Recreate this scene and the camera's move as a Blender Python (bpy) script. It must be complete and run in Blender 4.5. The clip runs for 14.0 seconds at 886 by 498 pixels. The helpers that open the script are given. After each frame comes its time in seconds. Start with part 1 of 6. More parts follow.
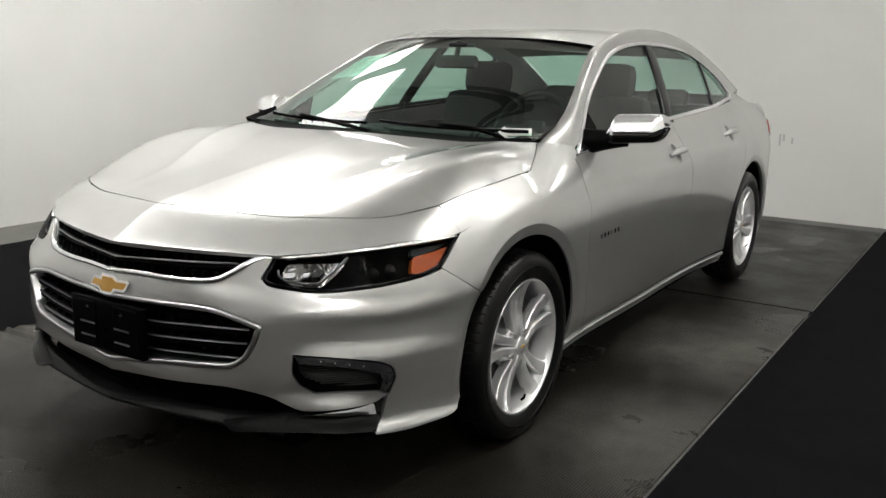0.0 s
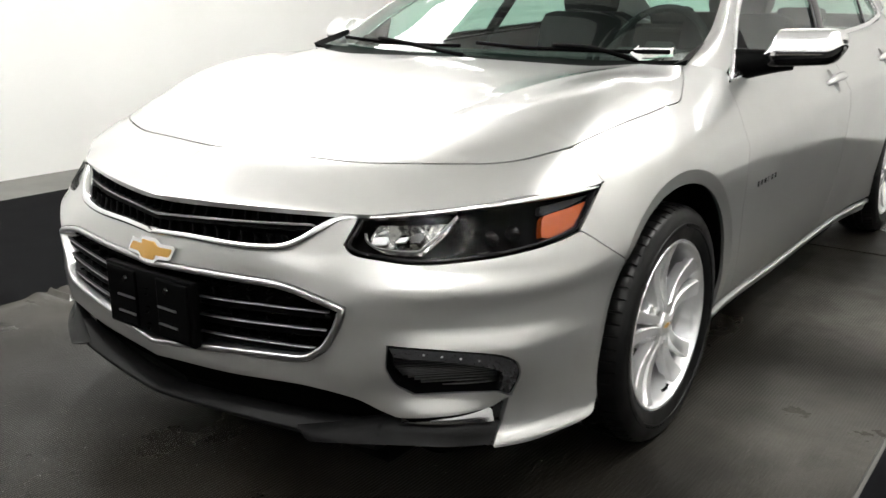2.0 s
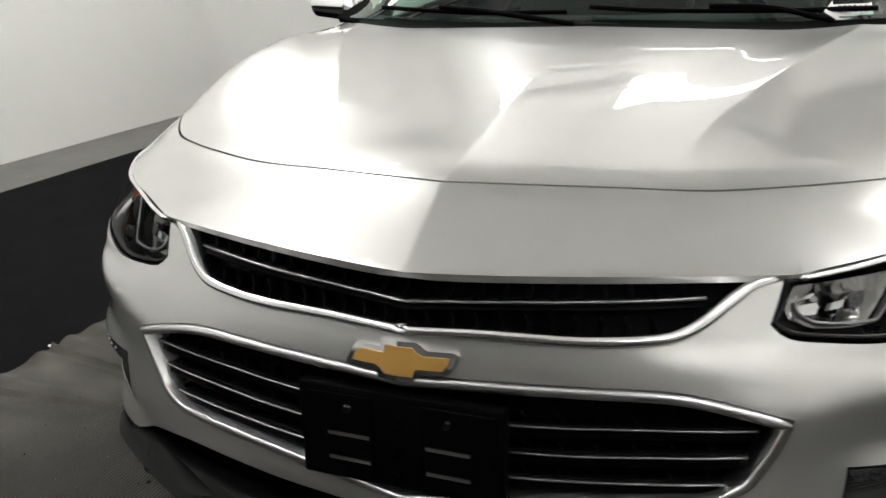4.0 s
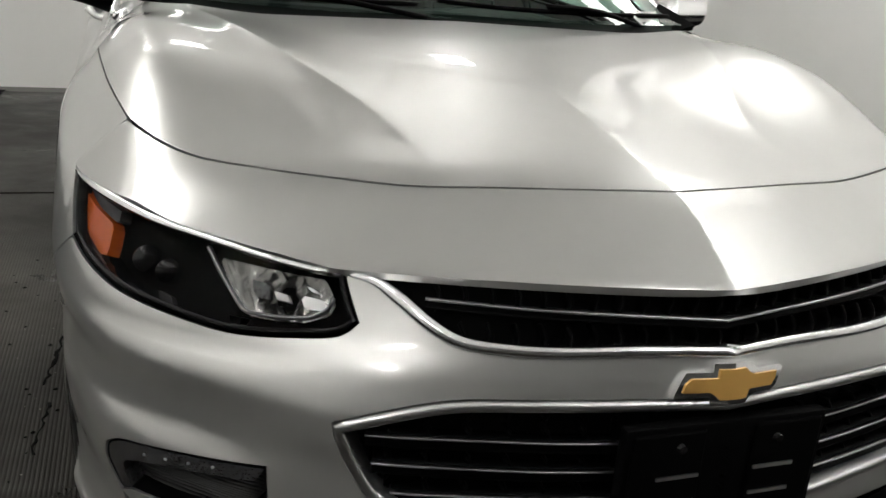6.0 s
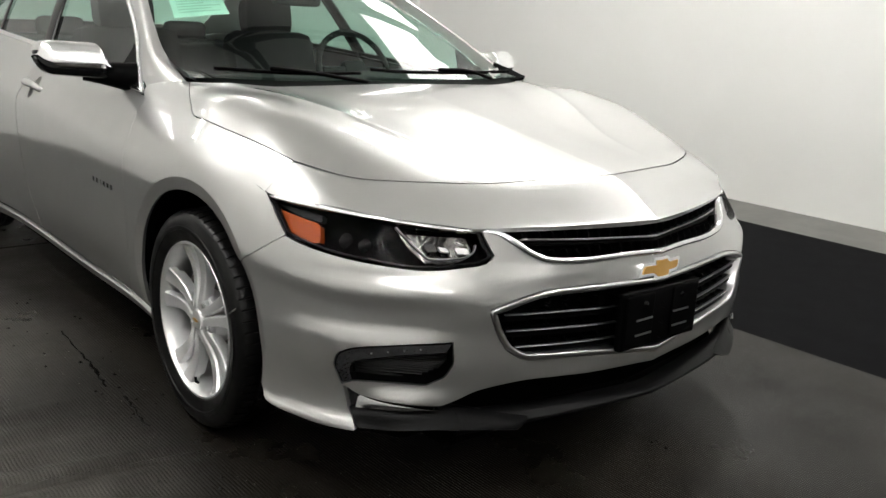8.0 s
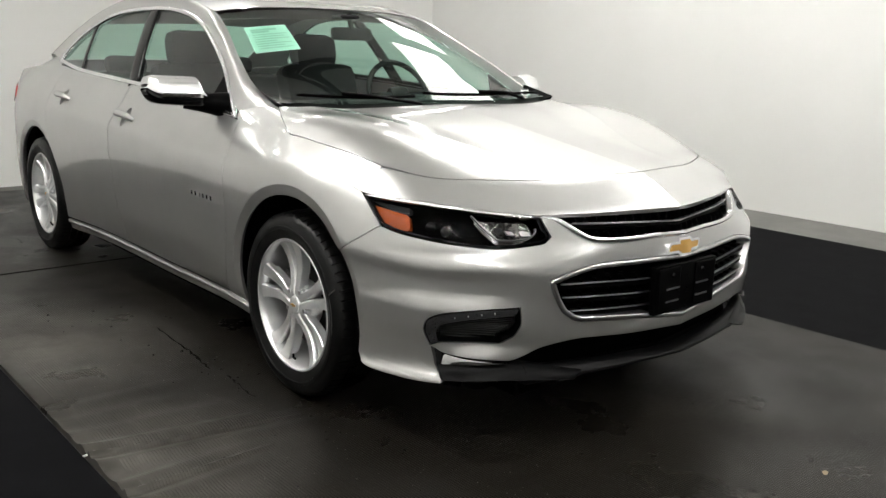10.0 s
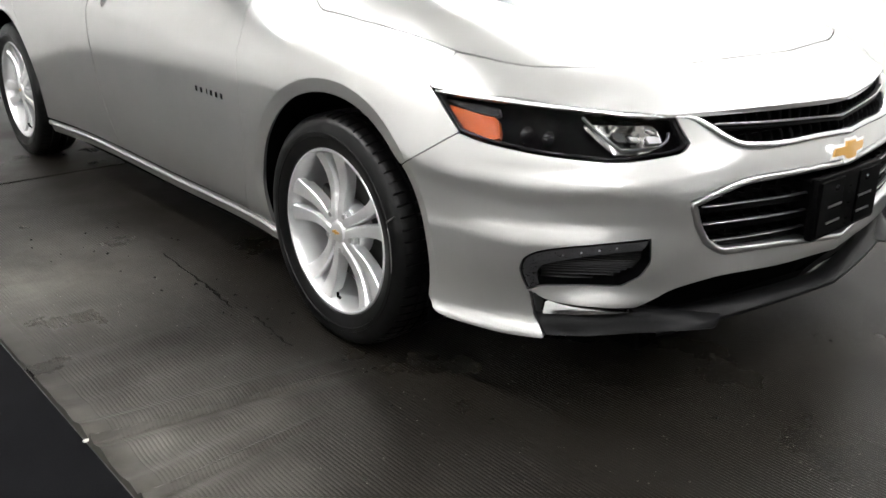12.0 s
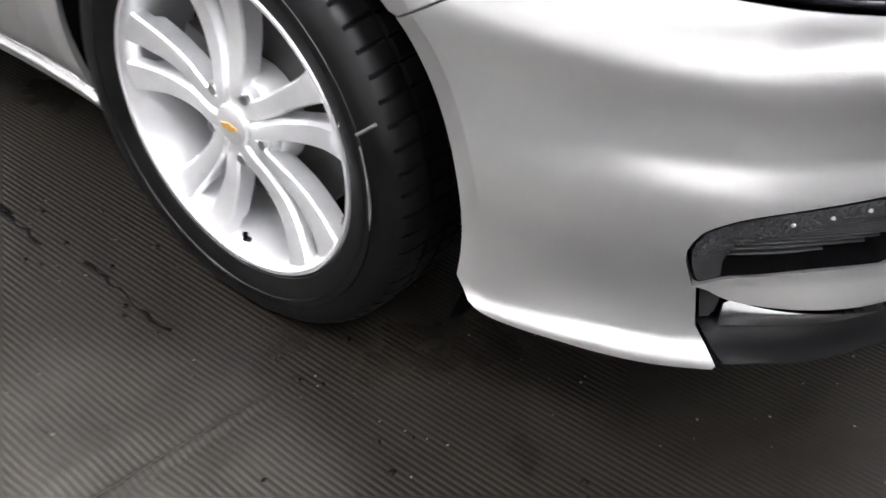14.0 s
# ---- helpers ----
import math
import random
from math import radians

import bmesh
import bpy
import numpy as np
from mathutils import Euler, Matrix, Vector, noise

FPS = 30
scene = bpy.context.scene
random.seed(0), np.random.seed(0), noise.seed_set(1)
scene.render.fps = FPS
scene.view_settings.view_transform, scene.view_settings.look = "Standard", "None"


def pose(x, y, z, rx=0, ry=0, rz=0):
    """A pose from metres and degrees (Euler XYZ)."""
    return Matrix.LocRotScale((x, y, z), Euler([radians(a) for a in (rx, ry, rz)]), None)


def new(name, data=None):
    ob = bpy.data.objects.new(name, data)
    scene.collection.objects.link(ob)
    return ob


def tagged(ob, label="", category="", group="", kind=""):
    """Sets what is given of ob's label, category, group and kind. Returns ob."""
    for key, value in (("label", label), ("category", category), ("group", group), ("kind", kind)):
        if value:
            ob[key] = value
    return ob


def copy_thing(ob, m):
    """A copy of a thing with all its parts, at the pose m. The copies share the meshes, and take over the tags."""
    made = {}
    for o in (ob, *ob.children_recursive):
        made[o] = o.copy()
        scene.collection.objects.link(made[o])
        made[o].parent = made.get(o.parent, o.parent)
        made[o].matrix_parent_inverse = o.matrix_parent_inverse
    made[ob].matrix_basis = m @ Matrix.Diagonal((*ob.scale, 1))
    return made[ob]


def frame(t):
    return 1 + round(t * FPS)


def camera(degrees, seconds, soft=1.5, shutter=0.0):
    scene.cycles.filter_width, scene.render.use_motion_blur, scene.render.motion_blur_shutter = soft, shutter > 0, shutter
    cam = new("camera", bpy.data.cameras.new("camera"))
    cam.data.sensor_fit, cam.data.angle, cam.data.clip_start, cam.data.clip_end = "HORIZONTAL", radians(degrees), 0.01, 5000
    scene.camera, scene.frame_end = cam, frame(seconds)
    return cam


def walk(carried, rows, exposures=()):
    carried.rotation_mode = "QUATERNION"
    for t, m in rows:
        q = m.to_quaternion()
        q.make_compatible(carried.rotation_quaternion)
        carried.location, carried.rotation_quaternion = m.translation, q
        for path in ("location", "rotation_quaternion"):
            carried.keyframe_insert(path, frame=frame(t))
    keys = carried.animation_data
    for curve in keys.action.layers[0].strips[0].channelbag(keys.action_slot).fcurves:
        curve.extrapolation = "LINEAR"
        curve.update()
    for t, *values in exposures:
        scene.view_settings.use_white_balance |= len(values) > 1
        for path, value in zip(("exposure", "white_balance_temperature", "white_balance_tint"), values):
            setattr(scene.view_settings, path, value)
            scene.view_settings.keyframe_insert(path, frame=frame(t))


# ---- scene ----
from mathutils.geometry import delaunay_2d_cdt

cam = camera(53.45, 14.0, soft=1.45, shutter=0.3)
PATH = [
    (0.0, pose(2.2294, -2.5892, 1.3043, 77.708, -1.025, 33.214)),
    (0.5, pose(2.2013, -2.5069, 1.2739, 77.259, -0.506, 34.452)),
    (1.0, pose(2.1146, -2.4031, 1.2449, 76.427, -0.259, 35.560)),
    (1.5, pose(1.9782, -2.2849, 1.2142, 75.615, -0.014, 36.647)),
    (2.0, pose(1.7498, -2.1711, 1.2013, 73.844, -0.059, 36.960)),
    (2.5, pose(1.4858, -2.0704, 1.1750, 72.124, 0.805, 36.450)),
    (3.0, pose(1.1791, -1.9981, 1.1600, 70.766, 1.232, 34.237)),
    (3.5, pose(0.8195, -2.0746, 1.1284, 73.732, -0.370, 27.240)),
    (4.0, pose(0.4861, -2.0599, 1.1814, 71.583, 1.398, 20.775)),
    (4.2, pose(0.3237, -2.0640, 1.1876, 71.212, 1.228, 17.242)),
    (6.3, pose(-0.9404, -1.8861, 1.1517, 71.482, -4.346, -23.868)),
    (6.5, pose(-1.0611, -1.9259, 1.1801, 70.616, -4.345, -27.047)),
    (7.0, pose(-1.3692, -2.1093, 1.1763, 72.686, -3.758, -33.119)),
    (7.5, pose(-1.6708, -2.2696, 1.2148, 73.949, -3.310, -37.134)),
    (8.0, pose(-1.9421, -2.3535, 1.2468, 75.181, -3.040, -39.751)),
    (8.2, pose(-2.0272, -2.4089, 1.2442, 75.921, -2.648, -39.922)),
    (10.3, pose(-2.4377, -2.6215, 1.2387, 76.939, -1.142, -40.100)),
    (10.5, pose(-2.4382, -2.6043, 1.2390, 76.671, -0.891, -39.985)),
    (11.0, pose(-2.3846, -2.4698, 1.2150, 75.446, -0.448, -39.879)),
    (11.5, pose(-2.2792, -2.2319, 1.1980, 72.945, -0.071, -39.991)),
    (12.0, pose(-2.1818, -1.9583, 1.1565, 69.447, -0.300, -40.794)),
    (12.5, pose(-2.1219, -1.6934, 1.1471, 65.646, -0.543, -42.701)),
    (13.0, pose(-1.9832, -1.3975, 1.1464, 62.479, 0.241, -43.575)),
    (13.5, pose(-1.8336, -1.1357, 1.1169, 57.499, -0.140, -47.788)),
    (14.0, pose(-1.5644, -0.8889, 0.9815, 51.455, -1.575, -52.169)),
]
walk(cam, PATH, [(0.0, -0.05, 6500, 10), (1.0, 0.19, 6500, 10), (2.0, 0.63, 6450, 10), (3.0, 0.34, 6450, 10), (4.0, 0.12, 6500, 10), (6.5, -0.17, 6500, 10), (8.0, 0.15, 6500, 10), (10.5, 0.24, 6500, 10), (11.0, 0.34, 6500, 10), (11.5, 0.62, 6400, 11), (12.0, 0.98, 6300, 12), (12.5, 1.45, 6150, 15), (13.0, 1.58, 6100, 16), (14.0, 1.74, 6100, 16)])

# ---------------------------------------------------------------- light
world = bpy.data.worlds.new("world")
scene.world = world
world.use_nodes = True
world.node_tree.nodes["Background"].inputs[0].default_value = (0.9, 0.95, 1.0, 1)
world.node_tree.nodes["Background"].inputs[1].default_value = 0.02


# ---------------------------------------------------------------- materials
def principled(name, color, rough=0.5, metal=0.0, **more):
    m = bpy.data.materials.new(name)
    m.use_nodes = True
    b = m.node_tree.nodes["Principled BSDF"]
    b.inputs["Base Color"].default_value = (*color, 1)
    b.inputs["Roughness"].default_value = rough
    b.inputs["Metallic"].default_value = metal
    for k, v in more.items():
        b.inputs[k.replace("_", " ")].default_value = v
    return m


def node(m, kind, **vals):
    n = m.node_tree.nodes.new(kind)
    for k, v in vals.items():
        n.inputs[k.replace("_", " ")].default_value = v
    return n


def link(m, a, ao, b, bi):
    m.node_tree.links.new(a.outputs[ao], b.inputs[bi])


def vary(m, scale, lo, hi, c0, c1, detail=6.0, target="Base Color", coord="Object", stretch=None):
    """Noise between two values on one input of the surface."""
    tree = m.node_tree
    tc = tree.nodes.new("ShaderNodeTexCoord")
    nz = node(m, "ShaderNodeTexNoise", Scale=scale, Detail=detail, Roughness=0.6)
    if stretch:
        mp = tree.nodes.new("ShaderNodeMapping")
        mp.inputs["Scale"].default_value = stretch
        link(m, tc, coord, mp, "Vector")
        link(m, mp, "Vector", nz, "Vector")
    else:
        link(m, tc, coord, nz, "Vector")
    ramp = tree.nodes.new("ShaderNodeValToRGB")
    ramp.color_ramp.elements[0].position, ramp.color_ramp.elements[1].position = lo, hi
    ramp.color_ramp.elements[0].color, ramp.color_ramp.elements[1].color = (*c0, 1), (*c1, 1)
    link(m, nz, "Fac", ramp, "Fac")
    link(m, ramp, "Color", tree.nodes["Principled BSDF"], target)
    return ramp


def bump(m, scale, strength, distance, detail=4.0, stretch=None):
    tree = m.node_tree
    tc = tree.nodes.new("ShaderNodeTexCoord")
    nz = node(m, "ShaderNodeTexNoise", Scale=scale, Detail=detail)
    mp = tree.nodes.new("ShaderNodeMapping")
    mp.inputs["Scale"].default_value = stretch or (1, 1, 1)
    link(m, tc, "Object", mp, "Vector")
    link(m, mp, "Vector", nz, "Vector")
    bp = node(m, "ShaderNodeBump", Strength=strength, Distance=distance)
    link(m, nz, "Fac", bp, "Height")
    link(m, bp, "Normal", tree.nodes["Principled BSDF"], "Normal")


paint = principled("silver_paint", (0.50, 0.50, 0.491), 0.39, 0.80, Coat_Weight=1.0, Coat_Roughness=0.02, Coat_IOR=1.5)
vary(paint, 6, 0.3, 0.7, (0.478, 0.478, 0.469), (0.502, 0.502, 0.493), 4.0)
vary(paint, 1100, 0.35, 0.65, (0.285, 0.285, 0.285), (0.335, 0.335, 0.335), 2.0, "Roughness")
chrome = principled("chrome", (0.88, 0.88, 0.89), 0.06, 1.0)
cap_chrome = principled("mirror_cap_chrome", (0.90, 0.90, 0.91), 0.20, 1.0)
dark_chrome = principled("satin_chrome", (0.50, 0.50, 0.505), 0.30, 1.0)
trim_chrome = principled("trim_chrome", (0.45, 0.45, 0.455), 0.16, 1.0)
trim_corner_mat = principled("smoked_trim", (0.055, 0.055, 0.057), 0.25, 0.6)
slat_chrome = principled("dull_chrome", (0.26, 0.26, 0.265), 0.28, 1.0)
black_plastic = principled("black_plastic", (0.0010, 0.0010, 0.0011), 0.5, Specular_IOR_Level=0.035)
vary(black_plastic, 60, 0.3, 0.7, (0.0007, 0.0007, 0.0008), (0.0014, 0.0014, 0.0015))
gloss_black = principled("gloss_black", (0.005, 0.005, 0.0055), 0.10, Specular_IOR_Level=0.22)
grain_plastic = principled("grained_plastic", (0.0038, 0.0038, 0.0040), 0.40, Specular_IOR_Level=0.08)
bump(grain_plastic, 700, 0.12, 0.0006)
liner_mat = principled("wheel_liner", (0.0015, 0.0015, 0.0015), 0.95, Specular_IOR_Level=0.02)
under_mat = principled("underbody", (0.0015, 0.0015, 0.0015), 0.95, Specular_IOR_Level=0.02)
rubber = principled("tyre_rubber", (0.003, 0.003, 0.0032), 0.40, Specular_IOR_Level=0.20)
vary(rubber, 14, 0.35, 0.7, (0.0018, 0.0018, 0.002), (0.0040, 0.0039, 0.0038))
vary(rubber, 9, 0.4, 0.7, (0.28, 0.28, 0.28), (0.55, 0.55, 0.55), 4.0, "Roughness")
wax = principled("tyre_marks", (0.07, 0.07, 0.066), 0.85)
alloy = principled("alloy", (0.72, 0.72, 0.725), 0.30, 0.72, Coat_Weight=0.5, Coat_Roughness=0.06)
vary(alloy, 30, .3, .7, (.68, .68, .685), (.75, .75, .755))
gold = principled("gold", (0.62, 0.36, 0.10), 0.36, 0.6)
amber = principled("amber_plastic", (0.44, 0.080, 0.012), 0.22, 0.0, Coat_Weight=0.3)
tail_red = principled("red_plastic", (0.35, 0.02, 0.02), 0.15)
reflector = principled("lamp_reflector", (0.24, 0.235, 0.23), 0.22, 1.0)
bulb_glass = principled("lamp_dome", (0.004, 0.004, 0.0045), 0.10, 0.0, Specular_IOR_Level=0.3)
cloth = principled("seat_cloth", (0.02, 0.02, 0.021), 0.95, Specular_IOR_Level=0.1)
vary(cloth, 120, 0.35, 0.65, (0.014, 0.0145, 0.0155), (0.026, 0.0265, 0.028))
dash_mat = principled("dash_plastic", (0.009, 0.009, 0.0095), 0.7, Specular_IOR_Level=0.2)
bump(dash_mat, 400, 0.25, 0.001)
white_card = principled("white_card", (0.78, 0.78, 0.76), 0.6)
vary(white_card, 30, 0.3, 0.7, (0.72, 0.72, 0.70), (0.82, 0.82, 0.80))
paper = principled("pale_paper", (0.72, 0.86, 0.80), 0.7)
vary(paper, 20, 0.3, 0.7, (0.68, 0.83, 0.77), (0.76, 0.89, 0.83))
ink = principled("ink", (0.10, 0.11, 0.11), 0.7)
pale_ink = principled("pale_ink", (0.45, 0.60, 0.54), 0.7)


def glass(name, tint, gloss=1.0):
    m = bpy.data.materials.new(name)
    m.use_nodes = True
    t = m.node_tree
    t.nodes.remove(t.nodes["Principled BSDF"])
    tr = t.nodes.new("ShaderNodeBsdfTransparent")
    tr.inputs[0].default_value = (*tint, 1)
    gl = t.nodes.new("ShaderNodeBsdfGlossy")
    gl.inputs["Roughness"].default_value = 0.015
    gl.inputs["Color"].default_value = (gloss, gloss, gloss, 1)
    facing = t.nodes.new("ShaderNodeLayerWeight")
    facing.inputs["Blend"].default_value = 0.5
    last = facing.outputs["Facing"]
    for op, v in (("POWER", 5.0), ("MULTIPLY", 0.92), ("ADD", 0.055)):
        mt = t.nodes.new("ShaderNodeMath")
        mt.operation = op
        mt.inputs[1].default_value = v
        t.links.new(last, mt.inputs[0])
        last = mt.outputs[0]
    mx = t.nodes.new("ShaderNodeMixShader")
    t.links.new(last, mx.inputs[0])
    link(m, tr, 0, mx, 1)
    link(m, gl, 0, mx, 2)
    link(m, mx, 0, t.nodes["Material Output"], 0)
    return m


windscreen_glass = glass("windscreen_glass", (0.68, 0.90, 0.81))
side_glass = glass("side_glass", (0.60, 0.76, 0.695))
rear_glass = glass("rear_glass", (0.66, 0.88, 0.79))
lamp_lens = glass("lamp_lens", (0.90, 0.90, 0.90), 0.04)

wall_paint = principled("wall_paint", (0.80, 0.80, 0.785), 0.75)
vary(wall_paint, 1.1, 0.25, 0.75, (0.775, 0.775, 0.755), (0.82, 0.82, 0.805), 8.0)
bump(wall_paint, 9, 0.15, 0.004)
def dust_and_sheen(m, spots, color):
    """Pale uneven patches: trodden dust, with the mat's sheen painted into the same colour."""
    tree = m.node_tree
    b = tree.nodes["Principled BSDF"]
    base = b.inputs["Base Color"].links[0].from_socket
    tc = tree.nodes.new("ShaderNodeTexCoord")
    nz = node(m, "ShaderNodeTexNoise", Scale=4.5, Detail=9.0, Roughness=0.65)
    link(m, tc, "Object", nz, "Vector")
    total = None
    for x, y, r in spots:
        d = tree.nodes.new("ShaderNodeVectorMath")
        d.operation = "DISTANCE"
        d.inputs[1].default_value = (x, y, 0)
        link(m, tc, "Object", d, 0)
        mr = node(m, "ShaderNodeMapRange")
        mr.inputs["From Min"].default_value, mr.inputs["From Max"].default_value = r, r * 0.1
        link(m, d, "Value", mr, "Value")
        if total is None:
            total = mr.outputs[0]
        else:
            mx = tree.nodes.new("ShaderNodeMath")
            mx.operation = "MAXIMUM"
            tree.links.new(total, mx.inputs[0])
            link(m, mr, 0, mx, 1)
            total = mx.outputs[0]
    ramp = tree.nodes.new("ShaderNodeValToRGB")
    ramp.color_ramp.elements[0].position, ramp.color_ramp.elements[1].position = 0.22, 0.85
    link(m, nz, "Fac", ramp, "Fac")
    mul = tree.nodes.new("ShaderNodeMath")
    mul.operation = "MULTIPLY"
    tree.links.new(total, mul.inputs[0])
    link(m, ramp, "Color", mul, 1)
    mix = tree.nodes.new("ShaderNodeMix")
    mix.data_type = "RGBA"
    tree.links.new(mul.outputs[0], mix.inputs["Factor"])
    tree.links.new(base, mix.inputs[6])
    mix.inputs[7].default_value = (*color, 1)
    tree.links.new(mix.outputs[2], b.inputs["Base Color"])


concrete = principled("grey_floor_paint", (0.13, 0.128, 0.12), 0.55)
vary(concrete, 3.0, 0.3, 0.7, (0.105, 0.103, 0.097), (0.155, 0.152, 0.142), 8.0)
liner_black = principled("seam_shade_black", (0.0015, 0.0015, 0.0015), 0.9, Specular_IOR_Level=0.02)
black_mat_mat = principled("black_matting", (0.006, 0.006, 0.007), 0.9, Specular_IOR_Level=0.05)
vary(black_mat_mat, 6.0, 0.3, 0.75, (0.003, 0.003, 0.0037), (0.006, 0.006, 0.007), 8.0)
bump(black_mat_mat, 220, 0.4, 0.002)
grey_rubber = principled("grey_ribbed_rubber", (0.05, 0.048, 0.044), 0.38, Specular_IOR_Level=0.13)
vary(grey_rubber, 2.2, 0.28, 0.78, (0.0078, 0.0067, 0.0052), (0.0205, 0.0178, 0.0142), 10.0)


def flank_shade(m, color):
    """Two darker bands along the car's flanks: its shade, put into the mat's colour."""
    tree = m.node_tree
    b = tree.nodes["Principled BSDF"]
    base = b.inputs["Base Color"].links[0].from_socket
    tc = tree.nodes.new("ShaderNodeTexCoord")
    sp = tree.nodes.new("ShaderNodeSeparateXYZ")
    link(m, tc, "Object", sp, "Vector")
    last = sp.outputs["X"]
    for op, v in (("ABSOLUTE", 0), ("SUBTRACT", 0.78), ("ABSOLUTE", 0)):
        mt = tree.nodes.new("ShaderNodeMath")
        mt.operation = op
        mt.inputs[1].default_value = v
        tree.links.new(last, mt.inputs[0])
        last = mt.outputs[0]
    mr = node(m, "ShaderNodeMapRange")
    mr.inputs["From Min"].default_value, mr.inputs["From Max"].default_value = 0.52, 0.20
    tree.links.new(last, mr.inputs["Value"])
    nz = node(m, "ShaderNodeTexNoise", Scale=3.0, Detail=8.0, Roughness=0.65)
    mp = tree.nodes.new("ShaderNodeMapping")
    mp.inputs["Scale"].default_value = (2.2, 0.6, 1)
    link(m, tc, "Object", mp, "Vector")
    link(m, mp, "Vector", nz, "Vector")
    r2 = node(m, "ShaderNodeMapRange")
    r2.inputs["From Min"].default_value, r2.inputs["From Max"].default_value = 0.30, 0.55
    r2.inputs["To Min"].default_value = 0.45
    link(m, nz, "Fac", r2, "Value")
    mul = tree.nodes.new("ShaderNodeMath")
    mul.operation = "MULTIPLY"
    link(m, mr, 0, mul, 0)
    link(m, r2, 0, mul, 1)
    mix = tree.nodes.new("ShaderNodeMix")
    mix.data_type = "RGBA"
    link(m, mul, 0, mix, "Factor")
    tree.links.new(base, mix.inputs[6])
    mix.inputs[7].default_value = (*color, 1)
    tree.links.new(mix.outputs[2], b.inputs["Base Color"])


# shade beside and under the car, painted as darker bands
flank_shade(grey_rubber, (0.0084, 0.0073, 0.0057))
# pale spots hold dust and also painted sheen where the mat looks brighter
dust_and_sheen(grey_rubber, ((-1.62, -0.22, 0.64), (-1.50, 1.0, 0.70), (1.2, 1.4, 0.6), (1.25, 0.25, 0.55), (1.0, -1.75, 0.55), (-1.7, -1.9, 0.5)), (0.14, 0.132, 0.117))
vary(grey_rubber, 1.7, 0.35, 0.68, (0.24, 0.24, 0.24), (0.52, 0.52, 0.52), 7.0, "Roughness")
ceiling_mat = principled("ceiling_paint", (0.72, 0.72, 0.70), 0.8)
vary(ceiling_mat, 1.5, 0.3, 0.7, (0.68, 0.68, 0.66), (0.76, 0.76, 0.74))
# dark grey for the unseen end wall, chosen to dim what the bumper reflects
unseen_end_grey = principled("unseen_end_paint", (0.09, 0.09, 0.088), 0.6)
vary(unseen_end_grey, 1.5, 0.3, 0.7, (0.075, 0.075, 0.073), (0.105, 0.105, 0.102))
beam_mat = principled("beam_paint", (0.09, 0.09, 0.09), 0.6)
scuff_mat = principled("wall_scuff", (0.55, 0.55, 0.55), 0.8)
grit_mat = principled("grit", (0.20, 0.195, 0.18), 0.8)
dark_grit = principled("dark_scuff", (0.002, 0.002, 0.002), 0.8, Specular_IOR_Level=0.03)


def glow(name, color, strength):
    m = bpy.data.materials.new(name)
    m.use_nodes = True
    b = m.node_tree.nodes["Principled BSDF"]
    b.inputs["Base Color"].default_value = (0.8, 0.8, 0.8, 1)
    b.inputs["Emission Color"].default_value = (*color, 1)
    b.inputs["Emission Strength"].default_value = strength
    return m


panel_glow = glow("lamp_panel", (1.0, 0.98, 0.935), 10.8)
narrow_glow = glow("narrow_tube", (1.0, 0.99, 0.955), 26.0)
tube_glow = glow("lamp_tube", (1.0, 0.99, 0.955), 45.0)


# ---------------------------------------------------------------- mesh helpers
def mesh(name, verts, faces, material, parent=None, label="", normals=None, smooth=True):
    me = bpy.data.meshes.new(name)
    me.from_pydata([tuple(map(float, v)) for v in verts], [], [tuple(map(int, f)) for f in faces])
    me.update()
    if smooth:
        me.polygons.foreach_set("use_smooth", [True] * len(me.polygons))
    if normals is not None:
        me.normals_split_custom_set_from_vertices([tuple(map(float, n)) for n in normals])
    me.materials.append(material)
    ob = new(name, me)
    if parent is not None:
        ob.parent = parent
    if label:
        tagged(ob, label)
    return ob


def part(name, bm, material, parent=None, label="", smooth=False, sharp=35):
    me = bpy.data.meshes.new(name)
    bmesh.ops.recalc_face_normals(bm, faces=bm.faces)
    bm.to_mesh(me)
    bm.free()
    if smooth:
        me.polygons.foreach_set("use_smooth", [True] * len(me.polygons))
        me.set_sharp_from_angle(angle=radians(sharp))
    me.materials.append(material)
    ob = new(name, me)
    if parent is not None:
        ob.parent = parent
    if label:
        tagged(ob, label)
    return ob


def box(bm, x0, x1, y0, y1, z0, z1, bevel=0.0, turn=None):
    r = bmesh.ops.create_cube(bm, size=1)
    vs = r["verts"]
    m = Matrix.Translation(((x0 + x1) / 2, (y0 + y1) / 2, (z0 + z1) / 2)) @ Matrix.Diagonal((x1 - x0, y1 - y0, z1 - z0, 1))
    if turn is not None:
        m = turn @ m
    bmesh.ops.transform(bm, matrix=m, verts=vs)
    if bevel:
        es = list({e for v in vs for e in v.link_edges})
        bmesh.ops.bevel(bm, geom=es, offset=bevel, segments=2, affect="EDGES", profile=0.5)
    return bm


def unit(v):
    v = np.asarray(v, float)
    return v / np.maximum(np.linalg.norm(v, axis=-1, keepdims=True), 1e-9)


